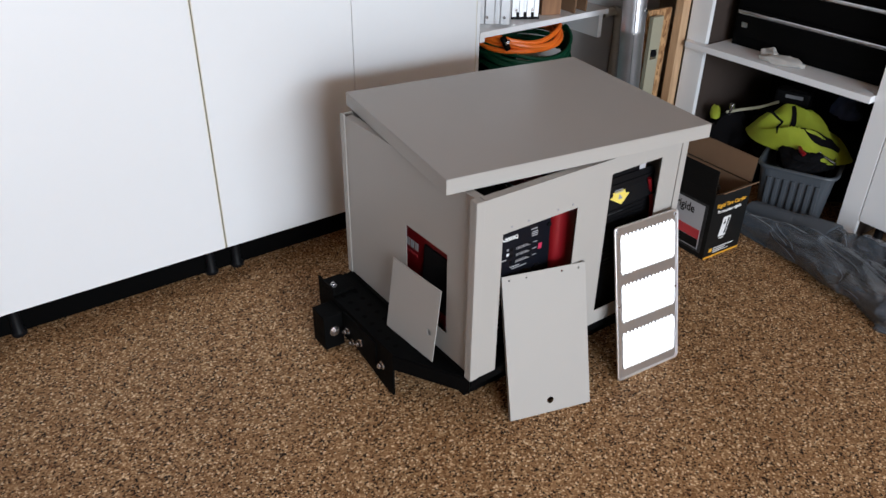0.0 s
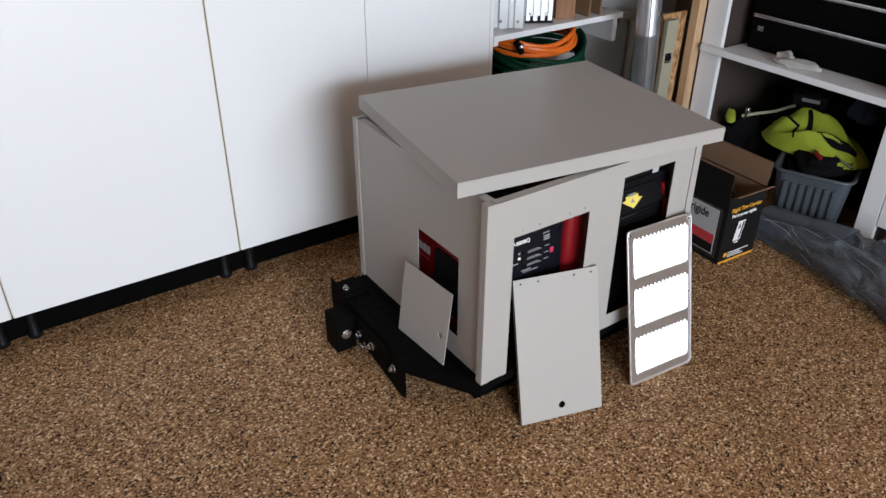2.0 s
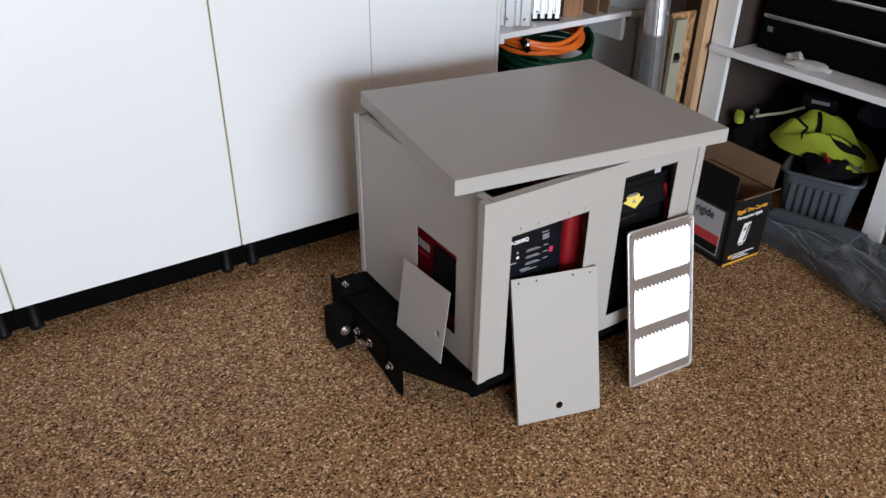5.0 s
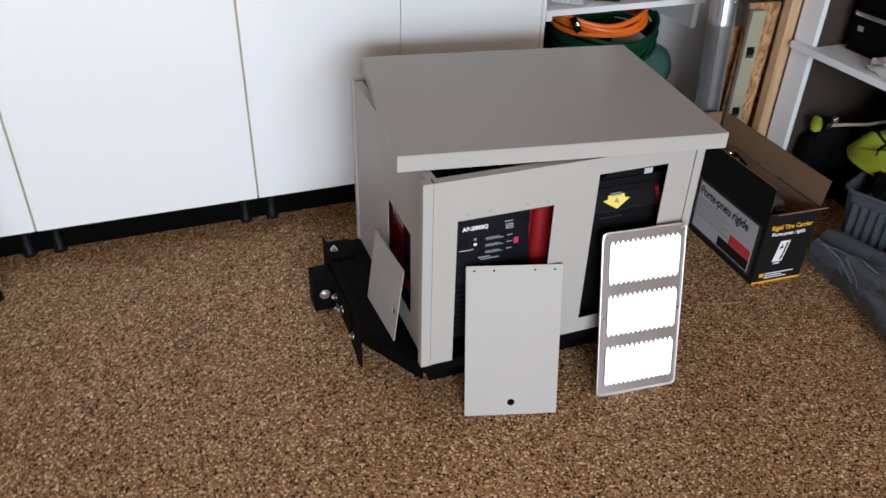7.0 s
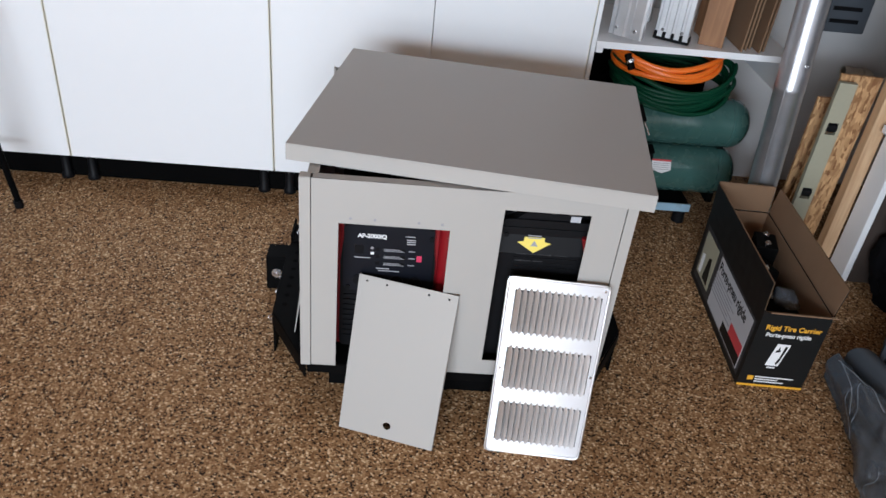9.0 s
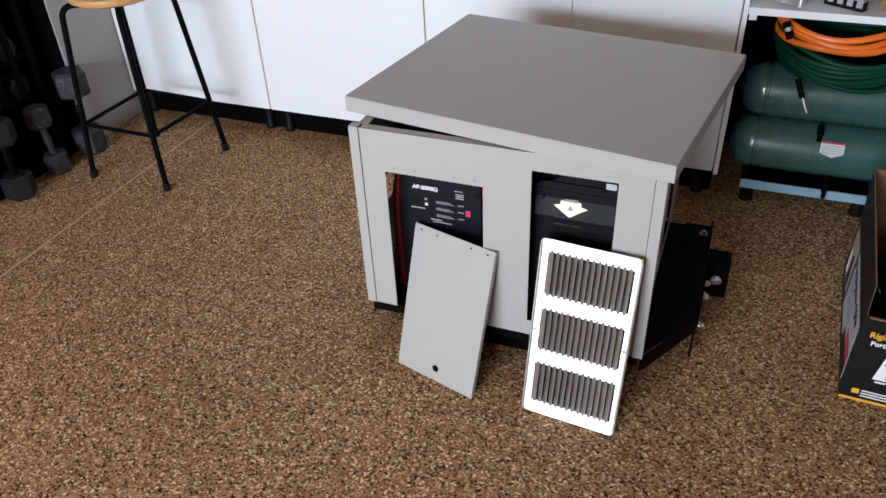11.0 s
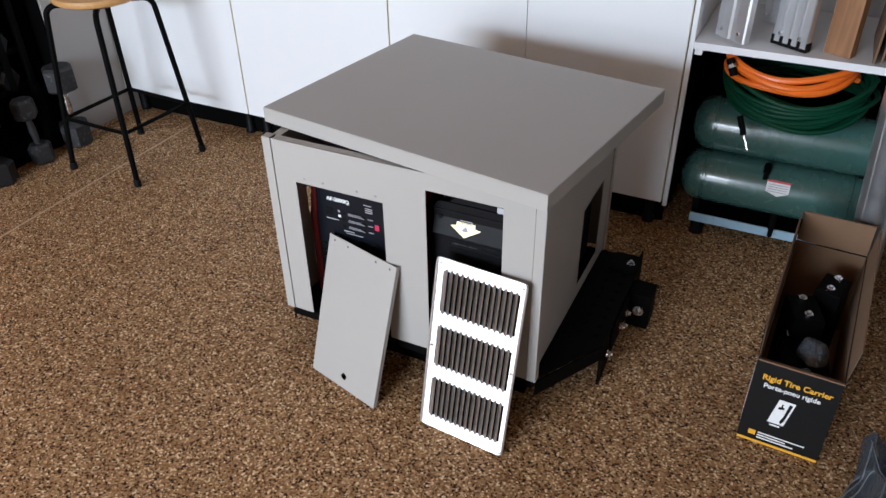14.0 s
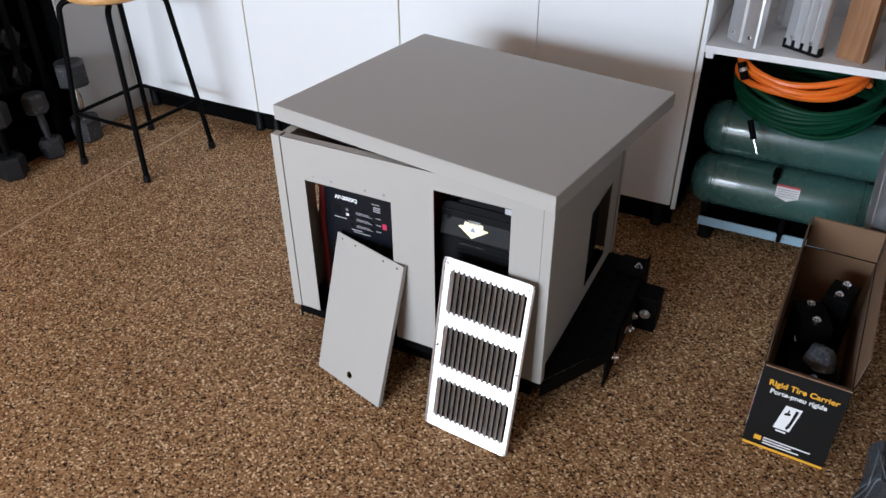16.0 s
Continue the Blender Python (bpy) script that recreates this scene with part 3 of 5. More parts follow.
def generator(x, red_left, label, full_panel):
    """A suitcase inverter generator that faces the front window."""
    g = thing("generator", x, 1.66, BZ0 + 0.002, 0, label, "generator", "generators")
    w, y0, y1, z0, z1 = 0.3 if full_panel else 0.285, BY0 + (0.074 if full_panel else 0.052), 1.95, BZ0 + 0.012, BZ0 + (0.462 if full_panel else 0.5)
    h = z1 - z0
    # rounded shell, seen end on: front profile swept back
    prof = [(-0.5, 0.04), (-0.47, 0.0), (0.47, 0.0), (0.5, 0.04), (0.5, 0.62), (0.47, 0.78), (0.38, 0.9), (0.22, 0.97), (-0.22, 0.97), (-0.38, 0.9), (-0.47, 0.78), (-0.5, 0.62)]
    body = prism([(x + a * w, z0 + b * h) for a, b in prof], -(y1 - y0 - 0.03), basis((0, y0 + (0.01 if full_panel else 0.03), 0), (1, 0, 0), (0, 0, 1)))
    part("shell", body, RED_PLASTIC if full_panel else BLACK_PLASTIC, g, "red plastic side shell" if full_panel else "black plastic side shell")
    face = prism([(x + a * w * (0.8 if full_panel else 0.93), z0 + b * h * 0.985) for a, b in prof], -0.045, basis((0, y0, 0), (1, 0, 0), (0, 0, 1)))
    part("front_bezel", face, BLACK_PLASTIC, g, "black plastic front bezel")
    # curved red trim along the flanks of the bezel
    for s in (-1,) if full_panel else (1,):
        pts = [(x + s * w * ((0.45 if full_panel else 0.435) - (0.05 if full_panel else 0.20) * max(0, k - 0.62) / 0.38), y0 + (0.012 if full_panel else -0.014), z0 + h * k) for k in [0.04 + 0.09 * i for i in range(10)]]
        part("trim_strip", tube(pts, 0.011 if full_panel else 0.0065, 8), RED_PLASTIC, g, "glossy red trim strip", smooth=True)
    if full_panel:
        # the rounded red flank beside the bezel
        plan = [(x + 0.124, y0 + 0.004), (x + 0.130, y0 - 0.008), (x + 0.142, y0 - 0.014), (x + 0.170, y0 - 0.018), (x + 0.200, y0 - 0.014), (x + 0.222, y0 + 0.004), (x + 0.222, 1.9), (x + 0.152, 1.9), (x + 0.152, y0 + 0.05), (x + 0.124, y0 + 0.03)]
        part("flank", prism(plan, h * 0.87, Matrix.Translation((0, 0, z0 + 0.02))), RED_PLASTIC, g, "glossy red rounded flank", smooth=True)
    part("top_cover", prism([(x + a * w * 1.012, z0 + b * h * 1.008) for a, b in prof if b > 0.7], -(y1 - y0 - 0.04), basis((0, y0 + 0.035, 0), (1, 0, 0), (0, 0, 1))), BLACK_PLASTIC, g, "black plastic top cover")
    part("handle", tube([(x, 1.48, z1 - 0.02), (x, 1.49, z1 + 0.012), (x, 1.53, z1 + 0.022), (x, 1.78, z1 + 0.022), (x, 1.82, z1 + 0.012), (x, 1.83, z1 - 0.02)], 0.014, 10), BLACK_PLASTIC, g, smooth=True)
    for dx in (-0.1, 0.1):
        for yy in (1.45, 1.87):
            part("foot", rod((x + dx, yy, BZ0 + 0.002), (x + dx, yy, z0 + 0.004), 0.018, seg=14), BLACK_PLASTIC, g)
    F = basis((x, y0 - 0.0005, z0), (1, 0, 0), (0, 0, 1))
    T = lambda u, v, o=0.0015: F @ Matrix.Translation((u, v, o))
    if full_panel:
        pw, p0, p1 = 0.225, 0.19, 0.395
        panel = part("control_panel", prism([(a - pw / 2, b + p0) for a, b in rounded(pw, p1 - p0, 0.018)], 0.004, F), NAVY_PANEL, g, "dark blue-black control panel")
        lettering("model_lettering", "AP-2000iQ", 0.0158, T(-0.078, 0.353, 0.0045), WHITE_PRINT, panel, bold=0.0007)

        def mark(nm, u0, v0, u1, v1, mat, o=0.0042):
            part(nm, box(u0, u1, v0, v1, o, o + 0.0012, 0.0003, m=F), mat, panel)
        for k in range(3):
            v = 0.315 - 0.021 * k
            mark("socket_label", -0.014, v, 0.042, v + 0.011, BLACK_PLASTIC)
            for q in range(3):
                mark("print_bar", -0.012, v + 0.0015 + 0.003 * q, 0.040 - 0.006 * q, v + 0.003 + 0.003 * q, GREY_PRINT, 0.0056)
            mark("indicator", -0.032, v + 0.001, -0.022, v + 0.011, BLACK_PLASTIC)
            mark("print_bar", 0.05, v + 0.003, 0.066, v + 0.006, GREY_PRINT)
        mark("rocker_switch", 0.071, 0.290, 0.084, 0.308, PINK)
        mark("knob_plate", -0.085, 0.305, -0.062, 0.330, BLACK_PLASTIC)
        mark("print_bar", -0.085, 0.292, -0.045, 0.2945, GREY_LABEL)
        mark("print_bar", -0.045, 0.32, -0.038, 0.327, GREY_PRINT)
        mark("print_bar", -0.045, 0.304, -0.036, 0.312, WHITE_PRINT)
        mark("print_bar", -0.03, 0.262, 0.004, 0.2645, GREY_LABEL)
        mark("print_bar", -0.024, 0.255, 0.03, 0.258, GREY_PRINT)
        for q in range(3):
            mark("usb_label", 0.044, 0.340 + 0.006 * q, 0.066, 0.3425 + 0.006 * q, GREY_LABEL)
        mark("usb_symbol", 0.04, 0.362, 0.064, 0.364, GREY_LABEL)
        for u, v in ((-0.106, 0.392), (0.106, 0.392), (0.106, 0.36), (-0.1, 0.2), (0.1, 0.2)):
            part("screw", rod(F @ Vector((u, v, 0.004)), F @ Vector((u, v, 0.008)), 0.007, seg=12), BLACK_PLASTIC, panel)
        for k in range(4):
            part("outlet", rod(F @ Vector((-0.07 + 0.047 * k, 0.225, 0.003)), F @ Vector((-0.07 + 0.047 * k, 0.225, 0.007)), 0.017, seg=20), BLACK_PLASTIC, panel)
        low = sheet([-0.11] + [-0.11 + 0.0275 * k for k in range(1, 8)] + [0.11], [0.03 + 0.0085 * k for k in range(18)], lambda i, j: j % 2 == 0, 0.004, F)
        part("lower_grille", low, BLACK_PLASTIC, g)
    else:
        # service side: plain cover with a seam, label and grille
        U = F @ Matrix.Translation((0, 0.105, 0))
        cov = part("service_cover", prism([(a - 0.12, b + 0.06) for a, b in rounded(0.24, 0.39, 0.025)], 0.005, F), BLACK_PLASTIC, g)
        part("cover_rib", box(-0.115, 0.115, 0.318, 0.324, 0.005, 0.009, 0.001, m=U), BLACK_PLASTIC, cov)
        # the shoulder above the grille slopes back; the sticker lies on it
        lean = U @ Matrix.Translation((0, 0.256, 0.020)) @ pose(0, 0, 0, -21, 0, 0)
        shoulder = prism([(0.0, 0.255), (0.0205, 0.257), (0.0, 0.316)], 0.236, U @ basis((0.118, 0, 0), (0, 0, 1), (0, 1, 0)))
        part("shoulder", shoulder, BLACK_PLASTIC, cov, "sloping black plastic shoulder")
        arrow = [(-0.03, 0.004), (0.012, 0.030), (-0.004, 0.033), (-0.006, 0.055), (-0.054, 0.055), (-0.056, 0.033), (-0.072, 0.030)]
        st = part("arrow_sticker", prism(arrow, 0.001, lean @ Matrix.Translation((0, 0, 0.0012))), YELLOW, g, "yellow arrow shaped warning sticker")
        part("warning_symbol", prism([(-0.039, 0.021), (-0.021, 0.021), (-0.03, 0.035)], 0.0006, lean @ Matrix.Translation((0, 0, 0.0023))), GREY_PRINT, st)
        for q in range(2):
            part("print_bar", box(-0.047, -0.013, 0.040 + 0.006 * q, 0.0425 + 0.006 * q, 0.0023, 0.0028, m=lean), GREY_PRINT, st)
        for k in range(15):
            part("grille_bar", box(-0.075, 0.085, 0.232 - 0.0135 * k, 0.238 - 0.0135 * k, 0.005, 0.0085, 0.001, m=U), BLACK_PLASTIC, cov)
        for u0, u1, v in ((-0.07, -0.045, 0.246), (-0.04, -0.02, 0.246), (-0.016, 0.02, 0.246), (0.026, 0.062, 0.246), (-0.07, -0.03, 0.2255), (-0.024, 0.0, 0.2255)):
            part("print_bar", box(u0, u1, v, v + 0.003, 0.005, 0.006, m=U), IRON, cov)
        for u, v in ((0.1, 0.3), (-0.1, 0.3)):
            part("screw", rod(U @ Vector((u, v, 0.004)), U @ Vector((u, v, 0.008)), 0.006, seg=12), BLACK_PLASTIC, cov)
        part("tag", box(0.05, 0.075, 0.345, 0.361, 0.002, 0.003, m=U), GREY_LABEL, g, "small pale printed tag")
    return g


ga = generator(1.298, True, "red and black inverter generator with control panel", True)
gb = generator(1.682, False, "red and black inverter generator with yellow arrow sticker", False)
# print on the flank that shows through the side window
SIDE = basis((1.298 - 0.1507, 0, 0), (0, -1, 0), (0, 0, 1))
for u0, u1 in ((-1.785, -1.768), (-1.752, -1.735), (-1.730, -1.713), (-1.708, -1.690)):
    part("brand_mark", box(u0, u1, 0.392, 0.418, 0.0, 0.001, m=SIDE), GREY_LABEL, ga, "pale brand mark")
for k in range(7):
    part("print_bar", box(-1.785 + 0.0135 * k, -1.775 + 0.0135 * k, 0.37, 0.379, 0.0, 0.0008, m=SIDE), RED_PRINT, ga)
part("side_vent", prism([(-1.665, 0.25), (-1.46, 0.25), (-1.46, 0.44), (-1.65, 0.44)], 0.006, SIDE), BLACK_PLASTIC, ga, "black plastic side vent")


def access_panel():
    m = basis((1.196, 1.284, 0.002), (0.25, -0.070, 0), (0.026, 0.121, 0.425))
    w, h = 0.26, 0.442
    p = thing("access_panel", 1.321, 1.249, 0, label="grey steel access panel leaning on the generator box", category="panel")
    part("plate", drilled(w, h, [(0.13, 0.038, 0.0105)] + [(x, h - 0.014, 0.003) for x in (0.022, 0.075, 0.185, 0.238)], 0.0025, m), GREY, p)
    for nm, a in (("hem", (0.0, 0.0022, 0.0, h)), ("hem", (w - 0.0022, w, 0.0, h))):
        part(nm, box(*a, -0.011, -0.0005, m=m), GREY, p)
    return p


access_panel()


def small_panel():
    m = basis((1.040, 1.702, 0.1595), (0.012, -0.208, 0.0), (0.030, 0.02, 0.235))
    p = thing("small_access_panel", 1.046, 1.6, 0.159, label="small grey steel hatch panel leaning on the box side", category="panel")
    part("plate", drilled(0.225, 0.235, [(0.196, 0.085, 0.0105)], 0.0025, m), GREY, p)
    return p


small_panel()


def grain(bm, m):
    """A UV map whose first axis runs up the sheet m."""
    uv, back = bm.loops.layers.uv.new("grain"), m.inverted()
    for f in bm.faces:
        for lp in f.loops:
            p = back @ lp.vert.co
            lp[uv].uv = (p.y, p.x)
    return bm


def vent_grille():
    m = basis((1.588, 1.232, 0.001), (0.251, -0.020, 0), (0.002, 0.11, 0.49))
    w, h = 0.25, 0.503
    g = thing("vent_grille", 1.714, 1.222, 0, label="bare aluminium louvred vent grille leaning on the box", category="vent grille")
    banks = [(0.036, 0.150), (0.196, 0.310), (0.355, 0.470)]
    us, vs = [0, 0.02, w - 0.014, w], [0] + [b for bk in banks for b in bk] + [h]
    part("plate", grain(sheet(us, vs, lambda i, j: not (i == 1 and j in (1, 3, 5)), 0.0012, m), m), ALU_PLATE, g)
    rim = [m @ Vector((x, y, 0.002)) for x, y in rounded(w, h, 0.012)]
    part("rim", tube(rim, 0.0035, 8, closed=True), ALU, g, smooth=True)
    n = 14
    for b0, b1 in banks:
        u0, u1 = 0.022, w - 0.016
        pitch = (u1 - u0) / n
        for k in range(n):
            bm = bmesh.new()
            ua = u0 + pitch * k
            # a raised hood, open along its right edge, closed to points at its ends
            cross = [(0.0, 0.0), (0.3, 0.0025), (0.6, 0.0049), (0.9, 0.0071)]
            rings = []
            for v, f, wd in ((b0 - 0.007, 0.05, 0.2), (b0 + 0.005, 1.0, 1.0), (b1 - 0.005, 1.0, 1.0), (b1 + 0.007, 0.05, 0.2)):
                rings.append([bm.verts.new(m @ Vector((ua + pitch * (0.5 + (a - 0.5) * wd), v, 0.0014 + z * f))) for a, z in cross])
            for A, B in zip(rings, rings[1:]):
                for q in range(len(A) - 1):
                    bm.faces.new((A[q], A[q + 1], B[q + 1], B[q]))
            part("louvre", grain(bm, m), LOUVRE, g, smooth=True)
    # solid black sheet added behind the louvres to keep their slots dark
    part("slot_blackout", box(0.018, w - 0.012, 0.03, h - 0.03, -0.004, -0.003, m=m), BLACK_PLASTIC, g, "black sheet added so the louvre slots stay dark")
    for x, y in ((0.009, 0.25), (w - 0.008, 0.25), (0.01, 0.49), (w - 0.01, 0.49)):
        part("screw", rod(m @ Vector((x, y, 0.001)), m @ Vector((x, y, 0.004)), 0.004, seg=12), ZINC, g)
    return g


vent_grille()


# ---- things in the shelf bay ----
def compressor():
    c = thing("air_compressor", 2.32, 2.61, 0, label="dark green twin-tank air compressor on a pale blue base", category="air compressor")
    for zc, yc, xa, xb in ((0.215, 2.59, 1.995, 2.655), (0.405, 2.625, 2.0, 2.675)):
        r = 0.097
        prof = [(0.0015, 0.0), (0.03, 0.004), (0.062, 0.016), (0.083, 0.034), (0.094, 0.056), (r, 0.075), (r, 0.082), (r - 0.003, 0.085), (r - 0.003, 0.091), (r, 0.094)]
        ln = xb - xa
        full = prof + [(a, ln - b) for a, b in reversed(prof)]
        t = part("tank", revolve(full, Matrix.Translation((xa, yc, zc)) @ pose(0, 0, 0, 0, 90, 0), seg=48), GREEN_TANK, c, "glossy dark green steel air tank", smooth=True)
    S = basis((2.335, 2.5055, 0.262), (1, 0, 0), (0, 0.48, 0.85))
    lab = part("warning_label", prism([(-0.04, 0.018), (-0.04, -0.022), (0.0, -0.036), (0.036, -0.022), (0.036, 0.018)], 0.001, S), WHITE_PRINT, c, "white label with a red band")
    part("label_band", box(-0.04, 0.036, 0.011, 0.018, 0.0012, 0.0018, m=S), RED_PRINT, lab)
    for k in range(4):
        part("print_bar", box(-0.034, 0.03, 0.002 - 0.008 * k, 0.004 - 0.008 * k, 0.0012, 0.0017, m=S), GREY_PRINT, lab)
    for p0, p1 in (((2.285, 2.545, 0.315), (2.285, 2.51, 0.305)), ((2.345, 2.54, 0.13), (2.345, 2.50, 0.09))):
        bm = rod(p0, p1, 0.012, seg=14)
        rod(p1, Vector(p1) + Vector((0, -0.004, -0.026)), 0.008, seg=12, bm=bm)
        part("drain_valve", bm, BLACK_STEEL, c)
    part("base_tray", box(2.06, 2.50, 2.516, 2.72, 0.056, 0.080, 0.003), BLACK_STEEL, c, "dark steel base tray")
    part("base_lip", box(2.06, 2.50, 2.507, 2.5155, 0.054, 0.088, 0.002), BLUE_PAINT, c, "pale blue painted front lip of the base")
    for x in (2.09, 2.47):
        for y in (2.53, 2.69):
            part("rubber_foot", rod((x, y, 0.0), (x, y, 0.059), 0.026, 0.022, seg=16), BLACK_PLASTIC, c)
    for x in (2.07, 2.58):
        part("saddle", box(x - 0.012, x + 0.012, 2.54, 2.66, 0.089, 0.135, 0.002), BLACK_STEEL, c)
        part("tie", box(x - 0.01, x + 0.01, 2.58, 2.64, 0.305, 0.325, 0.002), BLACK_STEEL, c)
    return c


compressor()


def coil(name, cx, cy, z0, rx, ry, loops, r, pitch, mat, label, sag, seed):
    """A hose laid in uneven loops; its front hangs lower by sag."""
    rnd = random.Random(seed)
    h = thing(name, cx, cy, z0, label=label, category="hose")
    pts, n = [], 44
    for i in range(loops * n):
        a = 2 * math.pi * i / n
        k = i / n
        wob = 1 + 0.05 * math.sin(k * 2.7 + seed) + 0.035 * math.sin(a * 2 + k * 1.9)
        y = cy + ry * wob * math.sin(a)
        pts.append((cx + rx * wob * math.cos(a) + 0.008 * math.sin(k * 5), y, z0 + r + pitch * k + 0.006 * math.sin(3 * a + k) - sag * max(0.0, -math.sin(a)) ** 1.5))
    part("hose", tube(pts, r, 8), mat, h, smooth=True)
    return h


g_hose = coil("green_hose", 2.31, 2.60, 0.545, 0.218, 0.17, 9, 0.0085, 0.0115, GREEN_HOSE, "coiled dark green rubber air hose over the tanks", 0.062, 3)
tip = part("coupler", rod((2.165, 2.425, 0.53), (2.19, 2.405, 0.475), 0.010, seg=12), BLACK_STEEL, g_hose, "steel hose coupler")
part("plug", rod((2.191, 2.404, 0.473), (2.213, 2.385, 0.432), 0.0055, 0.004, seg=12), ZINC, tip, "zinc quick-connect plug")
o_hose = coil("orange_hose", 2.275, 2.60, 0.628, 0.195, 0.165, 4, 0.0105, 0.015, ORANGE_HOSE, "bright orange air hose coiled on the green hose", 0.03, 8)
part("coupler", rod((2.118, 2.468, 0.645), (2.095, 2.48, 0.695), 0.013, seg=12), BLACK_STEEL, o_hose, "black and steel hose coupler")
part("ferrule", rod((2.108, 2.464, 0.672), (2.103, 2.467, 0.682), 0.0145, seg=12), ZINC, o_hose)

SHELF = 0.7335


def ramp_section(x, y, w, rz, tall, ribs):
    """A ribbed aluminium ramp piece that stands on its end."""
    r = thing("ramp_section", x, y, SHELF, rz, "ribbed aluminium ramp section standing on the shelf", "ramp", "ramp sections")
    out = []
    for k in range(ribs):
        a = -w / 2 + w * k / ribs
        q = w / ribs
        out += [(a, 0.0), (a + q * 0.25, 0.0), (a + q * 0.35, -0.006), (a + q * 0.9, -0.006)]
    out += [(w / 2, -0.002), (w / 2, 0.02), (-w / 2, 0.02)]
    part("profile", prism(out, tall, Matrix.Translation((0, 0, 0.012))), BRUSHED, r, local=True)
    part("end_cap", box(-w / 2 - 0.002, w / 2 + 0.002, -0.004, 0.024, 0.0, 0.03, 0.002), BLACK_PLASTIC, r, local=True) if ribs > 3 else None
    for dx in (-w * 0.28, w * 0.28):
        part("rivet", rod((dx, -0.0055, 0.04), (dx, -0.0095, 0.04), 0.006, seg=12), ZINC, r, local=True)
    return r


ramp_section(2.078, 2.512, 0.125, -36, 0.5, 2)
ramp_section(2.255, 2.54, 0.125, -30, 0.5, 4)
ramp_section(2.185, 2.74, 0.08, -25, 0.5, 3)


def board(name, x0, x1, y0, y1, z0, z1, mat, label, category, lean=0.0, group="", rz=0.0):
    t = tagged(part(name, box(-(x1 - x0) / 2, (x1 - x0) / 2, -(y1 - y0) / 2, (y1 - y0) / 2, 0, z1 - z0, 0.0025), mat, smooth=False), label, category, group)
    t.matrix_basis = pose((x0 + x1) / 2, (y0 + y1) / 2, z0, 0, lean, rz)
    return t


board("wood_offcut", 2.362, 2.448, 2.525, 2.563, SHELF, 1.25, BROWN_WOOD, "broad reddish brown wooden offcut standing on the shelf", "offcut", 0, "wood offcuts", -24)
board("wood_offcut", 2.39, 2.43, 2.62, 2.70, SHELF, 1.22, BROWN_WOOD, "narrow reddish brown wooden offcut behind the broad one", "offcut", 0, "wood offcuts", 4)
for k in range(5):
    board("cardboard_sheet", 2.500 + 0.022 * k, 2.507 + 0.022 * k, 2.49 + 0.02 * (k % 3), 2.77, SHELF, 1.2 + 0.03 * (k % 2), CARD, "folded brown cardboard sheet standing on the shelf", "cardboard", 1.2, "cardboard sheets")

# ---- lumber and duct in the corner ----
duct = thing("metal_duct", 2.634, 2.225, 0, label="galvanised round metal duct leaning in the corner", category="duct")
LEAN = basis((2.634, 2.225, 0.004), (1, 0, 0.07), (0, 1, 0))
part("pipe", revolve([(0.049, 0.0), (0.049, 0.70), (0.0505, 0.705), (0.0505, 0.72), (0.049, 0.725), (0.049, 1.6), (0.046, 1.6), (0.046, 0.01)], LEAN, seg=32), GALV, duct, smooth=True)
part("seam", box(-0.034, -0.030, -0.0395, -0.0365, 0.01, 1.59, m=LEAN), GALV, duct)
part("band_screw", rod(LEAN @ Vector((0.012, -0.047, 0.80)), LEAN @ Vector((0.012, -0.053, 0.80)), 0.006, seg=12), ZINC, duct, "bright sheet metal screw")
drain = thing("drain_pipe", 3.295, 2.945, 0, label="pale plastic drain pipe with an elbow by the wall", category="pipe")
part("upright", rod((3.295, 2.945, 0.0), (3.295, 2.945, 0.50), 0.021, seg=20), PVC, drain, smooth=True)
part("elbow", tube([(3.295 - 0.05 * (1 - math.cos(a)), 2.945, 0.495 + 0.05 * math.sin(a)) for a in (math.pi / 2 * k / 8 for k in range(9))], 0.026, 16), PVC, drain, smooth=True)
part("branch", rod((3.244, 2.945, 0.545), (3.165, 2.945, 0.545), 0.021, seg=20), PVC, drain, smooth=True)
part("collar", rod((3.19, 2.945, 0.545), (3.165, 2.945, 0.545), 0.027, seg=20), PVC, drain)
board("strand_board", 2.79, 2.94, 2.335, 2.349, 0, 0.735, OSB, "offcut of strand board leaning in the corner", "board", 1.5)
board("strand_board", 2.80, 2.90, 2.41, 2.424, 0, 0.62, OSB, "narrow offcut of strand board in the corner", "board", 0)
board("pine_stud", 2.948, 2.997, 2.268, 2.31, 0, 1.9, PINE, "pine stud standing beside the white cabinet", "stud", 0)
level = thing("spirit_level", 2.82, 2.30, 0, label="olive box-section spirit level standing on end", category="spirit level")
part("body", sheet([-0.03, -0.018, 0.018, 0.03], [0, 0.03, 0.27, 0.315, 0.53, 0.575, 0.70, 0.72], lambda i, j: not (i == 1 and j in (2, 4)), 0.022, basis((2.82, 2.31, 0), (0.97, -0.1, 0), (0, 0, 1))), OLIVE_WOOD, level)
for z in (0.2925, 0.5525):
    part("vial", rod((2.804, 2.305, z), (2.838, 2.301, z), 0.017, seg=14), BLACK_PLASTIC, level, "black vial holder")
vp = thing("vented_panel", 3.05, 2.93, 0.75, label="grey metal box with dark vent slots on the wall", category="vent panel")
part("case", box(2.96, 3.16, 2.90, 2.979, 0.72, 1.15, 0.006), BIN, vp)
for k in range(6):
    part("slot", box(3.0, 3.12, 2.896, 2.8995, 0.76 + 0.05 * k, 0.776 + 0.05 * k), BLACK_PLASTIC, vp)

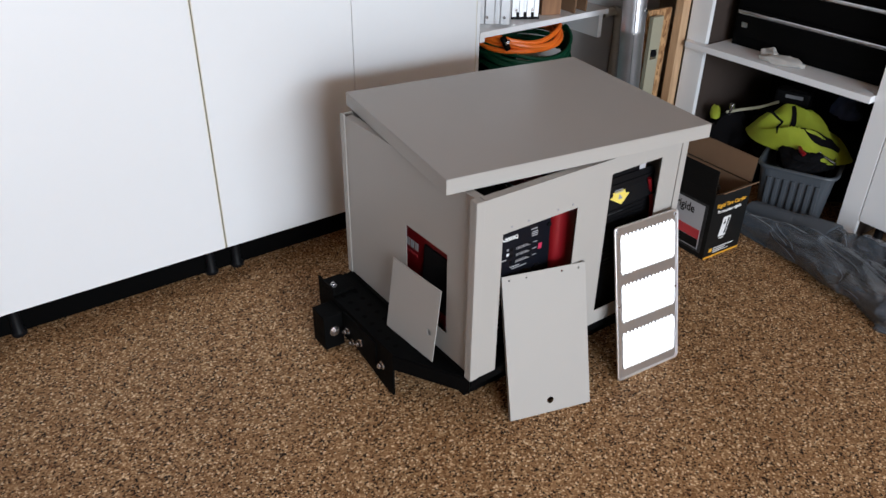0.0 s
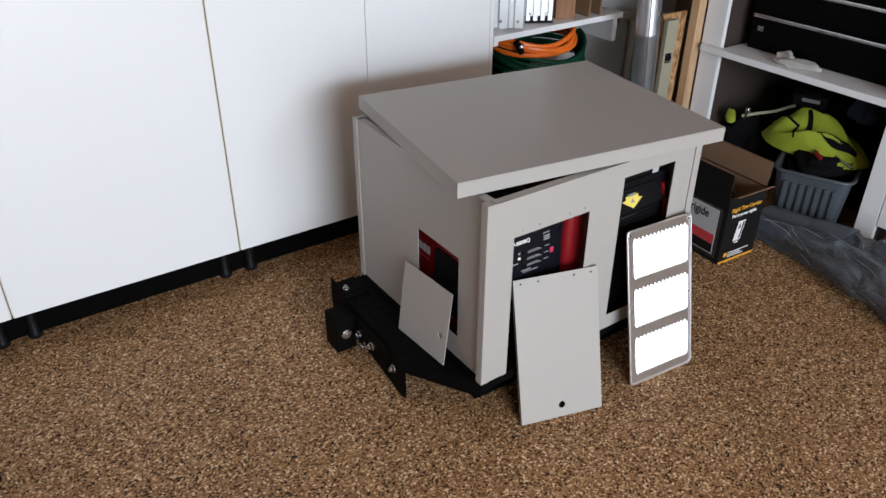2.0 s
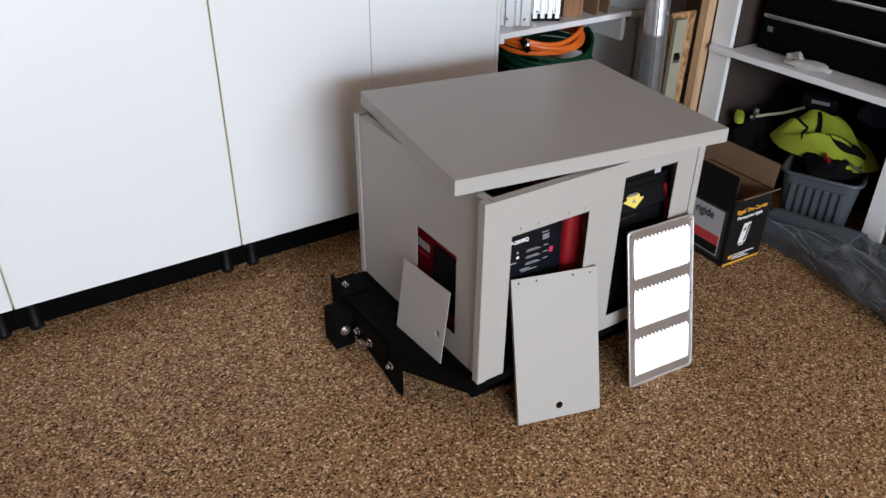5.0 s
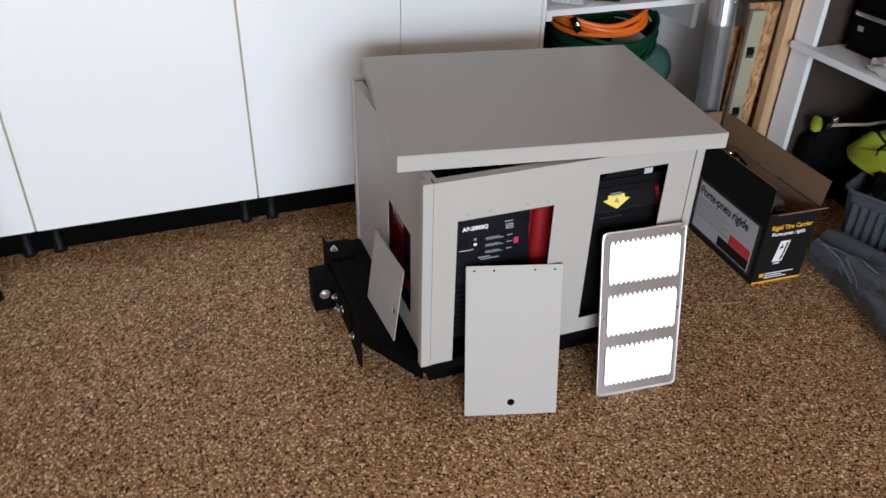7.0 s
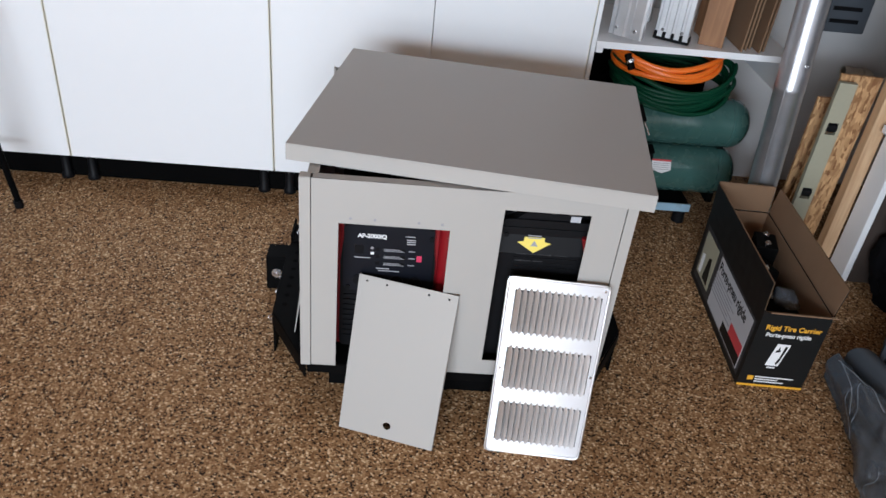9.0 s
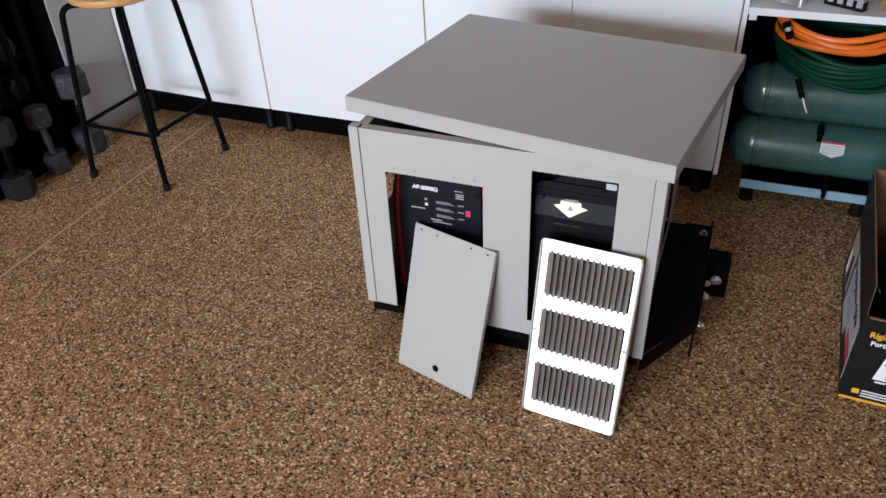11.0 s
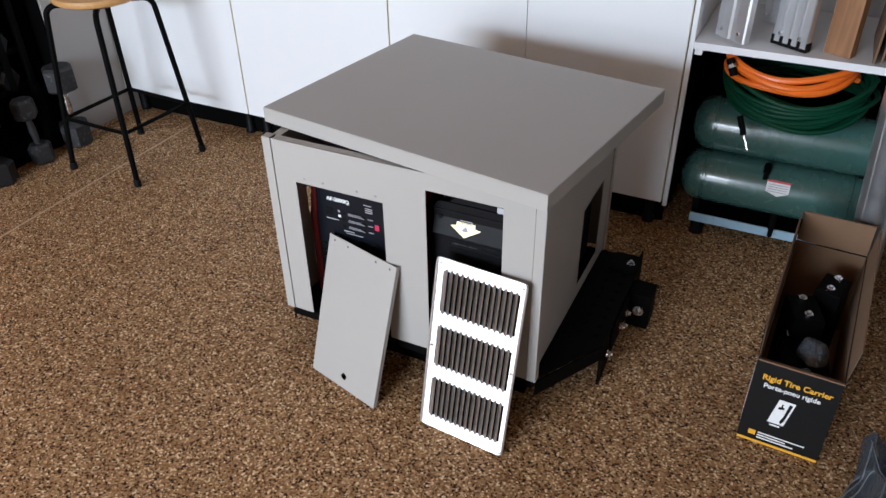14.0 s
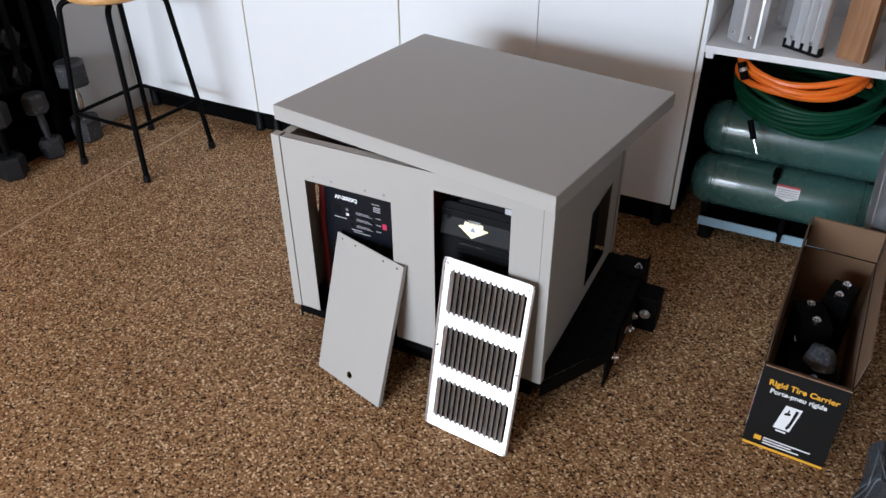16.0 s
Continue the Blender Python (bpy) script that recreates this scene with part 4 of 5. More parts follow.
# ---- the side bay along the east wall ----
bay = thing("storage_bay", 3.3, 1.78, 0, label="open white storage bay with a shelf for tools", category="storage unit")
part("post", box(3.0, 3.024, 2.158, 2.262, 0.0, 2.3, 0.002), WHITE, bay)
# inner sides carry the bay's shade in their brown; the back is black
part("side_wall", box(3.0245, 3.6, 2.159, 2.17, 0.0, 2.3), SHADED_BOARD, bay, "brown inner side panel with shade in its colour")
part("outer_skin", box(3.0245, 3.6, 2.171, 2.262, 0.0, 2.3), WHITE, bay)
part("post", box(3.0, 3.024, 1.29, 1.368, 0.0, 2.3, 0.002), WHITE, bay)
part("side_wall", box(3.0245, 3.6, 1.30, 1.32, 0.0, 2.3), SHADED_BOARD, bay, "brown inner side panel with shade in its colour")
part("shelf_board", box(2.965, 2.9995, 1.37, 2.24, 0.577, 0.604, 0.002), WHITE, bay)
part("shelf_back", box(3.0, 3.6, 1.369, 2.144, 0.5775, 0.6035), WHITE, bay)
part("back", box(3.601, 3.612, 1.32, 2.17, 0.0, 2.3), BLACK_PLASTIC, bay, "added black back that keeps the bay dark")

chest = thing("tool_chest", 3.3, 1.76, 0.604, label="black tool chest with bright drawer trim on the shelf", category="tool chest")
part("case", box(3.105, 3.58, 1.385, 2.10, 0.6045, 1.35, 0.006), BLACK_STEEL, chest)
for k in range(5):
    z = 0.65 + 0.125 * k
    d = part("drawer", box(3.096, 3.1045, 1.40, 2.085, z, z + 0.118, 0.003), BLACK_STEEL, chest)
    part("drawer_pull", box(3.082, 3.0955, 1.40, 2.082, z + 0.096, z + 0.112, 0.004), ZINC, d, "bright metal drawer pull")
part("lock_plate", box(3.093, 3.0957, 2.03, 2.058, 0.69, 0.71, 0.001), ZINC, chest, "small bright lock plate")
rag = thing("folded_rag", 3.04, 1.82, 0.604, label="white work gloves or rag lying on the shelf", category="rag")
part("cloth", lump(0.075, 0.17, 0.03, 4.0, 0.5, 3, Matrix.Translation((3.035, 1.80, 0.6045)) @ pose(0, 0, 0, 0, 0, 15)), RAG, rag, smooth=True)
part("fold", lump(0.05, 0.09, 0.045, 7.0, 0.5, 3, Matrix.Translation((3.05, 1.865, 0.6045)) @ pose(0, 0, 0, 0, 0, -20)), RAG, rag, smooth=True)


def bin_tub():
    m = Matrix.Translation((3.02, 1.59, 0)) @ pose(0, 0, 0, 0, 0, -67)
    b = thing("ribbed_bin", 3.02, 1.59, 0, -67, "dark grey ribbed plastic storage bin, full", "bin")
    w, d, h = 0.295, 0.26, 0.248
    bm = bmesh.new()

    def ring(s, z, n=9):
        pts = rounded(w * s, d * s, 0.045, 4)
        return [bm.verts.new((x - w * s / 2, y - d * s / 2, z)) for x, y in pts]
    R = [ring(0.84, 0.0), ring(1.0, h), ring(0.975, h), ring(0.82, 0.012)]
    for A, B in zip(R, R[1:]):
        for i in range(len(A)):
            j = (i + 1) % len(A)
            bm.faces.new((A[i], A[j], B[j], B[i]))
    bm.faces.new(R[0])
    bm.faces.new(R[-1])
    part("tub", bm, BIN, b, local=True)
    for s in (-1, 1):
        for k in range(7):
            x = -0.105 + 0.035 * k
            fr = box(-0.008, 0.008, -0.011, 0.011, 0.012, h - 0.045, 0.003)
            fr.transform(Matrix.Translation((x * 0.9, s * (d * 0.42 + 0.002), 0)) @ pose(0, 0, 0, -s * 3.6, 0, 0))
            part("rib", fr, BIN, b, local=True)
    rim = tube([(x - w * 1.03 / 2, y - d * 1.03 / 2, h - 0.004) for x, y in rounded(w * 1.03, d * 1.03, 0.047, 4)], 0.008, 8, closed=True)
    part("rim", rim, BIN, b, local=True, smooth=True)
    return b


bin_tub()


def heap(name, x, y, z, w, d, h, seed, mat, label, category, rough=0.4, rz=0.0, sub=4):
    t = thing(name, x, y, z, rz, label, category)
    part("cloth", lump(w, d, h, seed, rough, sub, fine=0.06 if mat is LIME else 0.25), mat, t, local=True, smooth=True)
    return t


heap("tool_bundle", 3.03, 1.59, 0.228, 0.22, 0.19, 0.07, 2.0, DARK_CLOTH, "dark tools heaped in the ribbed bin", "tools")
heap("dark_bag", 3.33, 1.78, 0.0, 0.42, 0.62, 0.36, 11.0, DARK_CLOTH, "heap of dark bags and tools under the shelf", "pile")


def folded_bag():
    """A slack fabric bag lying flat: a creased dome with a drawn-in mouth, black webbing across it."""
    t = thing("tool_bag", 3.115, 1.685, 0.258, 6, "lime yellow fabric tool bag with black straps", "bag")
    W, L, H = 0.27, 0.46, 0.138

    def at(u, v, lift=0.0):
        """Point of the cloth; u along the bag -1 to 1, v across it -1 to 1, both inside the unit disc."""
        r = min(1.0, math.hypot(u, v))
        rim = 1 + 0.08 * math.sin(2 * math.atan2(v, u) + 0.6) + 0.03 * math.sin(5 * math.atan2(v, u))
        body = max(0.0, 1 - r ** 2.6) ** 0.75 * (0.82 + 0.3 * math.cos(1.6 * (u - 0.35)))
        q = Vector((u * 1.1 + v * 0.4, v * 2.4 - u * 0.9, 0.3))
        pleat = 1 - 2.4 * abs(noise.noise(q * 1.2)) ** 0.8 - 0.35 * abs(noise.noise(q * 2.6 + Vector((4, 1, 2))))
        roll = 0.5 + 0.5 * math.sin(5.5 * (v + 0.45 * u * u + 0.2 * u) + 1.0)
        z = H * body * (0.70 + 0.20 * pleat + 0.24 * roll)
        return Vector((v * W / 2 * rim, u * L / 2 * rim, max(0.004, z) + lift))

    bm, rings, nr, na = bmesh.new(), [], 30, 96
    for i in range(1, nr + 1):
        r = i / nr
        rings.append([bm.verts.new(at(r * math.cos(2 * math.pi * k / na), r * math.sin(2 * math.pi * k / na))) for k in range(na)])
    top = bm.verts.new(at(0, 0))
    for k in range(na):
        bm.faces.new((top, rings[0][k], rings[0][(k + 1) % na]))
        for A, B in zip(rings, rings[1:]):
            bm.faces.new((A[k], B[k], B[(k + 1) % na], A[(k + 1) % na]))
    low = [bm.verts.new((v.co.x * 0.9, v.co.y * 0.9, 0.0)) for v in rings[-1]]
    for k in range(na):
        bm.faces.new((rings[-1][k], low[k], low[(k + 1) % na], rings[-1][(k + 1) % na]))
    bm.faces.new(low)
    part("cloth", bm, LIME, t, local=True, smooth=True)

    def webbing(p0, p1, wide, label, bow=0.0, n=26):
        """A flat band over the cloth from p0 to p1."""
        sb, A = bmesh.new(), []
        d = Vector((p1[0] - p0[0], p1[1] - p0[1])).normalized()
        for i in range(n + 1):
            k = i / n
            c = Vector((p0[0] + (p1[0] - p0[0]) * k, p0[1] + (p1[1] - p0[1]) * k)) + Vector((-d.y, d.x)) * bow * math.sin(math.pi * k)
            row = []
            for side, lift in ((-1, -0.003), (-1, 0.006), (1, 0.006), (1, -0.003)):
                q = c + Vector((-d.y, d.x)) * side * wide * (0.6 + 0.4 * math.sin(math.pi * k))
                row.append(sb.verts.new(at(q.x, q.y, lift)))
            A.append(row)
        for P, Q in zip(A, A[1:]):
            for j in range(4):
                sb.faces.new((P[j], P[(j + 1) % 4], Q[(j + 1) % 4], Q[j]))
        sb.faces.new(A[0])
        sb.faces.new(A[-1])
        part("strap", sb, DARK_CLOTH, t, label, local=True, smooth=True)
    webbing((0.15, -0.34), (-0.80, -0.22), 0.085, "black lined mouth of the bag", 0.10)
    webbing((0.22, 0.0), (0.12, -0.45), 0.05, "short black strap", -0.06)
    webbing((0.72, -0.05), (0.30, -0.30), 0.02, "thin black piping", 0.10)
    webbing((0.30, -0.30), (0.25, -0.78), 0.02, "thin black piping", 0.05)
    return t


folded_bag()
charger = thing("battery_charger", 3.27, 1.835, 0.375, 20, "black battery charger with a grey label on the heap", "charger")
part("case", box(-0.04, 0.04, -0.075, 0.075, 0.0, 0.06, 0.012, seg=3), BLACK_PLASTIC, charger, local=True, smooth=True)
part("slot", box(-0.025, 0.025, -0.05, 0.02, 0.0602, 0.066, 0.002), BLACK_PLASTIC, charger, local=True)
part("label_plate", box(-0.0412, -0.0404, -0.045, 0.03, 0.03, 0.045), GREY_PRINT, charger, "grey printed label", local=True)
heap("lime_pouch", 3.05, 2.07, 0.275, 0.035, 0.045, 0.06, 9.1, LIME, "small lime yellow pouch on the dark heap", "pouch", 0.4, 0, 3)
heap("dark_bag", 3.15, 2.02, 0.0, 0.24, 0.22, 0.28, 21.0, DARK_CLOTH, "dark bags stacked under the shelf", "pile")
heap("blue_cloth", 3.30, 1.60, 0.38, 0.12, 0.12, 0.09, 13.0, BLUE_CLOTH, "crumpled dark blue cloth", "cloth", 0.5, 0, 3)
for (px, py, pz, rz) in ((3.03, 1.98, 0.335, 30), (3.04, 1.50, 0.275, 70), (3.09, 1.49, 0.27, 20)):
    tl = thing("socket_wrench", px, py, pz, rz, "bright chromed hand tool on the heap", "hand tool", "hand tools")
    bm = rod((-0.05, 0, 0.008), (0.05, 0, 0.012), 0.006, seg=10)
    rod((0.05, 0, 0.0), (0.05, 0, 0.024), 0.012, seg=12, bm=bm)
    part("shaft", bm, ZINC, tl, local=True, smooth=True)
rg = thing("red_grip_tool", 2.99, 1.585, 0.285, 50, "hand tool with a red grip in the bin", "hand tool")
part("grip", tube([(-0.03, 0, 0.012), (-0.01, 0.01, 0.02), (0.02, 0.006, 0.02), (0.04, -0.004, 0.012)], 0.009, 8), RED_PLASTIC, rg, local=True, smooth=True)

low = thing("base_cabinet", 3.3, 0.99, 0, label="white cabinet with closed door on black feet", category="cabinet")
part("carcass", box(3.022, 3.6, 0.695, 1.288, 0.105, 2.3, 0.001), WHITE, low)
for a, b in ((0.697, 1.286),):
    part("door", box(3.0, 3.0195, a, b, 0.105, 2.3, 0.0015), WHITE, low)
for y in (0.74, 1.22):
    leg(low, 3.06, y, 0.105)
    leg(low, 3.5, y, 0.105)


def plastic_film():
    """A long twisted wrap of clear film on the floor, with a tighter dark roll behind it."""
    t = thing("plastic_film", 2.70, 1.15, 0, label="crumpled clear plastic film lying on the floor", category="plastic film")

    def wrap(seed, line, twist, folds, depth, mat, label=""):
        bm = bmesh.new()
        nu, nv, rings = 110, 64, []
        for i in range(nu + 1):
            k = i / nu
            q = k * (len(line) - 1)
            a0 = min(int(q), len(line) - 2)
            f = q - a0
            f = f * f * (3 - 2 * f)
            x, y, hw, ht = [u + (v - u) * f for u, v in zip(line[a0], line[a0 + 1])]
            ring = []
            for j in range(nv):
                a = 2 * math.pi * j / nv
                p = Vector((k * 3.0, math.cos(a) * 1.2, math.sin(a) * 1.2 + seed))
                phase = a * folds + twist * k + 2.6 * noise.noise(p)
                crease = abs(math.sin(phase / 2)) ** 0.7
                cross = abs(noise.noise(Vector((k * 9 + math.cos(a) * 1.5, math.sin(a) * 1.5, seed * 2))))
                r = 1 - depth * crease + 0.5 * depth * cross + 0.18 * noise.noise(p * 0.9)
                ring.append(bm.verts.new((x + hw * r * math.cos(a), y - 0.25 * hw * r * math.cos(a), max(0.0015, ht * 0.42 + ht * 0.58 * r * math.sin(a)))))
            rings.append(ring)
        paths = [[v.co.copy() for v in ring] for ring in rings]
        for A, B in zip(rings, rings[1:]):
            for j in range(nv):
                bm.faces.new((A[j], A[(j + 1) % nv], B[(j + 1) % nv], B[j]))
        bm.faces.new(rings[0])
        bm.faces.new(rings[-1])
        w = part("wrap", bm, mat, t, label, smooth=True)
        if mat is FILM:
            # pale threads stand in for the thin highlights along the film's folds
            rnd = random.Random(int(seed))
            for _ in range(12):
                i0, j0, dj, n = rnd.randrange(4, nu - 30), rnd.randrange(8, 30), rnd.uniform(-0.7, 0.7), rnd.randrange(8, 22)
                raw = [paths[i0 + q][int(j0 + dj * q) % nv] for q in range(n + 4)]
                path = [sum(raw[q:q + 5], Vector()) / 5 + Vector((0, 0, 0.002)) for q in range(n)]
                part("fold", tube(path, rnd.uniform(0.0012, 0.0024), 5), FOLD_GLINT, w, "pale thread standing for the highlight along a fold", smooth=True)
        return w
    wrap(1.0, [(2.715, 1.60, 0.045, 0.10), (2.715, 1.45, 0.06, 0.115), (2.70, 1.28, 0.085, 0.13), (2.64, 1.07, 0.115, 0.15), (2.62, 0.90, 0.155, 0.16), (2.63, 0.72, 0.13, 0.13)], 7.0, 3, 0.3, FILM)
    wrap(5.0, [(2.80, 1.63, 0.048, 0.11), (2.835, 1.45, 0.05, 0.12), (2.86, 1.30, 0.052, 0.125)], 1.0, 1, 0.06, BIN, "dark grey tight roll")
    wrap(9.0, [(2.862, 1.297, 0.055, 0.13), (2.86, 1.18, 0.075, 0.15), (2.85, 1.04, 0.08, 0.15), (2.86, 0.86, 0.09, 0.14)], 5.0, 2, 0.3, FILM)
    return t


plastic_film()


# ---- the carton ----
def carton():
    W, L, H, T = 0.203, 0.60, 0.285, 0.004
    c = thing("cardboard_carton", 2.386, 1.545, 0, -3.0, "open black printed cardboard carton holding steel parts", "carton")
    def wall(nm, a, lab=""):
        return part(nm, box(*a, 0.0005), CARTON_BLACK, c, lab, local=True)
    def inner(a):
        part("inner_liner", box(*a), CARD, c, "bare brown card inside", local=True)
    f = wall("front_wall", (0, W, 0, T, 0, H))
    inner((T + 0.001, W - T - 0.001, T + 0.0003, T + 0.0013, 0.004, H - 0.001))
    wall("back_wall", (0, W, L - T, L, 0, H))
    inner((T + 0.001, W - T - 0.001, L - T - 0.0013, L - T - 0.0003, 0.004, H - 0.001))
    s = wall("side_wall", (0, T, T, L - T, 0, H))
    inner((T + 0.0003, T + 0.0013, T + 0.002, L - T - 0.002, 0.004, H - 0.001))
    wall("side_wall", (W - T, W, T, L - T, 0, H))
    inner((W - T - 0.0013, W - T - 0.0003, T + 0.002, L - T - 0.002, 0.004, H - 0.001))
    part("bottom", box(T, W - T, T, L - T, 0.0, 0.0035), CARD, c, local=True)

    def flap(o, u, v, w, h):
        m = basis(o, u, v)
        k = part("flap", box(0.001, w - 0.001, 0.0015, h, 0.0, 0.0022, m=m), CARTON_BLACK, c, local=True)
        part("flap_liner", box(0.002, w - 0.002, 0.002, h - 0.0008, -0.0016, -0.0004, m=m), CARD, k, "bare brown card", local=True)
        part("flap_edge", box(0.001, w - 0.001, h + 0.0002, h + 0.0016, -0.0012, 0.002, m=m), CARD, k, local=True)
        return k
    # long flaps stand up, the far one too, the near one bends outwards
    flap((0.0005, L - 0.002, H), (0, -1, 0), (-0.03, 0, 1), L - 0.004, 0.098)
    flap((W - 0.0005, 0.002, H), (0, 1, 0), (0.10, 0, 1), L - 0.004, 0.098)
    flap((W - 0.002, L - 0.0005, H), (-1, 0, 0), (0, 0.08, 1), W - 0.004, 0.098)
    flap((0.002, 0.0005, H), (1, 0, 0), (0, -0.75, 0.45), W - 0.004, 0.034)
    P = basis((0, -0.0004, 0), (1, 0, 0), (0, 0, 1))
    Q = lambda u, v, o=0.0: c.matrix_basis @ P @ Matrix.Translation((u, v, o))
    lettering("title_lettering", "Rigid Tire Carrier", 0.0245, Q(0.022, 0.222), ORANGE_PRINT, f, bold=0.0006, squeeze=0.93)
    lettering("subtitle_lettering", "Porte-pneu rigide", 0.0205, Q(0.03, 0.197), WHITE_PRINT, f, bold=0.0005, squeeze=0.93)

    def pr(nm, par, M, a, mat, o=0.0):
        part(nm, box(a[0], a[1], a[2], a[3], o, o + 0.0007, m=M), mat, par, local=True)
    pic = part("picture", prism([(0.062, 0.088), (0.102, 0.088), (0.116, 0.172), (0.076, 0.172)], 0.0006, P), WHITE_PRINT, f, "white picture of the carrier", local=True)
    part("picture_shape", prism([(0.094, 0.092), (0.100, 0.105), (0.110, 0.164), (0.102, 0.165), (0.096, 0.12), (0.090, 0.1)], 0.0006, P @ Matrix.Translation((0, 0, 0.0007))), CARTON_BLACK, pic, local=True)
    part("picture_shape", prism([(0.078, 0.14), (0.092, 0.143), (0.093, 0.149), (0.088, 0.15), (0.089, 0.16), (0.085, 0.16), (0.084, 0.149), (0.079, 0.148)], 0.0006, P @ Matrix.Translation((0, 0, 0.0007))), CARTON_BLACK, pic, local=True)
    pr("print_bar", f, P, (0.07, 0.095, 0.078, 0.083), WHITE_PRINT)
    pr("mark", f, P, (0.026, 0.044, 0.027, 0.043), ORANGE_PRINT)
    for k, (a, b) in enumerate(((0.049, 0.165), (0.049, 0.12), (0.049, 0.14))):
        pr("print_bar", f, P, (a, b, 0.038 - 0.009 * k, 0.042 - 0.009 * k), WHITE_PRINT)
    pr("amber_line", f, P, (0.001, W - 0.001, 0.002, 0.010), ORANGE_PRINT)
    # long printed side
    S = basis((-0.0004, L, 0), (0, -1, 0), (0, 0, 1))
    SW = c.matrix_basis @ S
    pr("print_field", s, S, (0.03, 0.58, 0.022, 0.232), IRON)
    pr("pale_field", s, S, (0.22, 0.565, 0.032, 0.222), GREY_LABEL, 0.0009)
    pr("photo", s, S, (0.045, 0.185, 0.05, 0.215), OLIVE_WOOD, 0.0009)
    part("photo_shape", prism([(0.06, 0.06), (0.085, 0.06), (0.085, 0.14), (0.06, 0.13)], 0.0006, S @ Matrix.Translation((0, 0, 0.0017))), WHITE_PRINT, s, local=True)
    part("photo_shape", prism([(0.11, 0.06), (0.165, 0.06), (0.15, 0.16), (0.125, 0.15)], 0.0006, S @ Matrix.Translation((0, 0, 0.0017))), CARTON_BLACK, s, local=True)
    lettering("side_lettering", "Porte-pneu rigide", 0.05, SW @ Matrix.Translation((0.228, 0.174, 0.002)), CARTON_BLACK, s, bold=0.0008, squeeze=0.82)
    for k in range(6):
        pr("print_bar", s, S, (0.215, 0.40 + 0.03 * (k % 2), 0.155 - 0.013 * k, 0.159 - 0.013 * k), GREY_PRINT, 0.0017)
    pr("red_field", s, S, (0.44, 0.56, 0.075, 0.115), RED_PRINT, 0.0017)
    pr("dark_field", s, S, (0.38, 0.56, 0.036, 0.074), CARTON_BLACK, 0.0017)
    # what it holds
    return c


carton()
CM = pose(2.386, 1.545, 0, 0, 0, -3)


def carrier_part(u, v, z, w, l, h, rz, label):
    t = thing("steel_bracket", 0, 0, 0, label=label, category="bracket", group="parts in the carton")
    t.matrix_basis = CM @ pose(u, v, z, 0, 0, rz)
    part("plate", box(-w / 2, w / 2, -l / 2, l / 2, 0, h, 0.004), BLACK_STEEL, t, local=True)
    for dx, dy in ((0, -l * 0.3), (0, l * 0.3)):
        bm = rod((dx, dy, h), (dx, dy, h + 0.008), 0.012, seg=6)
        rod((dx, dy, h + 0.008), (dx, dy, h + 0.014), 0.006, seg=12, bm=bm)
        part("bolt", bm, ZINC, t, "zinc plated bolt", local=True)
    return t


carrier_part(0.11, 0.14, 0.004, 0.12, 0.16, 0.20, 9, "black steel bracket with zinc bolts in the carton")
carrier_part(0.13, 0.40, 0.004, 0.07, 0.10, 0.285, -12, "upright black steel bracket with zinc bolts in the carton")
carrier_part(0.075, 0.29, 0.004, 0.08, 0.12, 0.262, 20, "black steel bracket with zinc bolts in the carton")
hd = thing("clear_hardware_bag", 0, 0, 0, label="clear bag of bolts on the steel parts", category="hardware bag")
hd.matrix_basis = CM @ pose(0.12, 0.14, 0.232)
part("pouch", lump(0.07, 0.09, 0.04, 17.0, 0.4, 3), FILM, hd, local=True, smooth=True)
lf = thing("folded_leaflet", 0, 0, 0, label="white folded leaflet among the steel parts", category="leaflet")
lf.matrix_basis = CM @ pose(0.05, 0.22, 0.21, 10, 35, 30)
part("sheet", prism([(0, 0), (0.05, 0.01), (0.08, 0.07), (0.02, 0.05)], 0.001), WHITE_PRINT, lf, local=True)


# ---- stool, weights and red chest by the west end ----
def stool():
    s = thing("bar_stool", -0.27, 2.098, 0, label="bar stool with round varnished wood seat, black tube legs", category="stool")
    top = 0.75
    part("seat", revolve([(0.06, top - 0.034), (0.155, top - 0.034), (0.17, top - 0.026), (0.174, top - 0.014), (0.17, top - 0.004), (0.155, top), (0.05, top - 0.003)], Matrix.Translation((-0.27, 2.098, 0)), seg=48), SEATWOOD, s, "round varnished birch seat", smooth=True)
    feet = [(-0.097, 1.906), (-0.063, 2.278), (-0.471, 1.908), (-0.452, 2.298)]
    c = Vector((-0.27, 2.098))
    rail = []
    for fx, fy in feet:
        d = (Vector((fx, fy)) - c).normalized()
        shoulder = c + d * 0.205
        pts = [(c.x + d.x * 0.05, c.y + d.y * 0.05, top - 0.046), (c.x + d.x * 0.16, c.y + d.y * 0.16, top - 0.046)]
        for k in range(1, 6):
            a = math.pi / 2 * k / 5
            q = c + d * (0.16 + 0.045 * math.sin(a))
            pts.append((q.x, q.y, top - 0.046 - 0.045 * (1 - math.cos(a))))
        pts.append((fx, fy, 0.012))
        part("leg", tube(pts, 0.0115, 10), BLACK_STEEL, s, smooth=True)
        part("rubber_tip", rod((fx, fy, 0.0), (fx - d.x * 0.004, fy - d.y * 0.004, 0.03), 0.0155, seg=14), BLACK_PLASTIC, s)
        k = 0.235 / (top - 0.09)
        rail.append((fx + (shoulder.x - fx) * k, fy + (shoulder.y - fy) * k))
    for a, b in ((0, 1), (1, 3), (3, 2), (2, 0)):
        part("foot_rail", rod((*rail[a], 0.235), (*rail[b], 0.235), 0.008, seg=10), BLACK_STEEL, s)
    part("under_plate", rod((-0.27, 2.098, top - 0.058), (-0.27, 2.098, top - 0.0345), 0.075, seg=24), BLACK_STEEL, s)
    return s


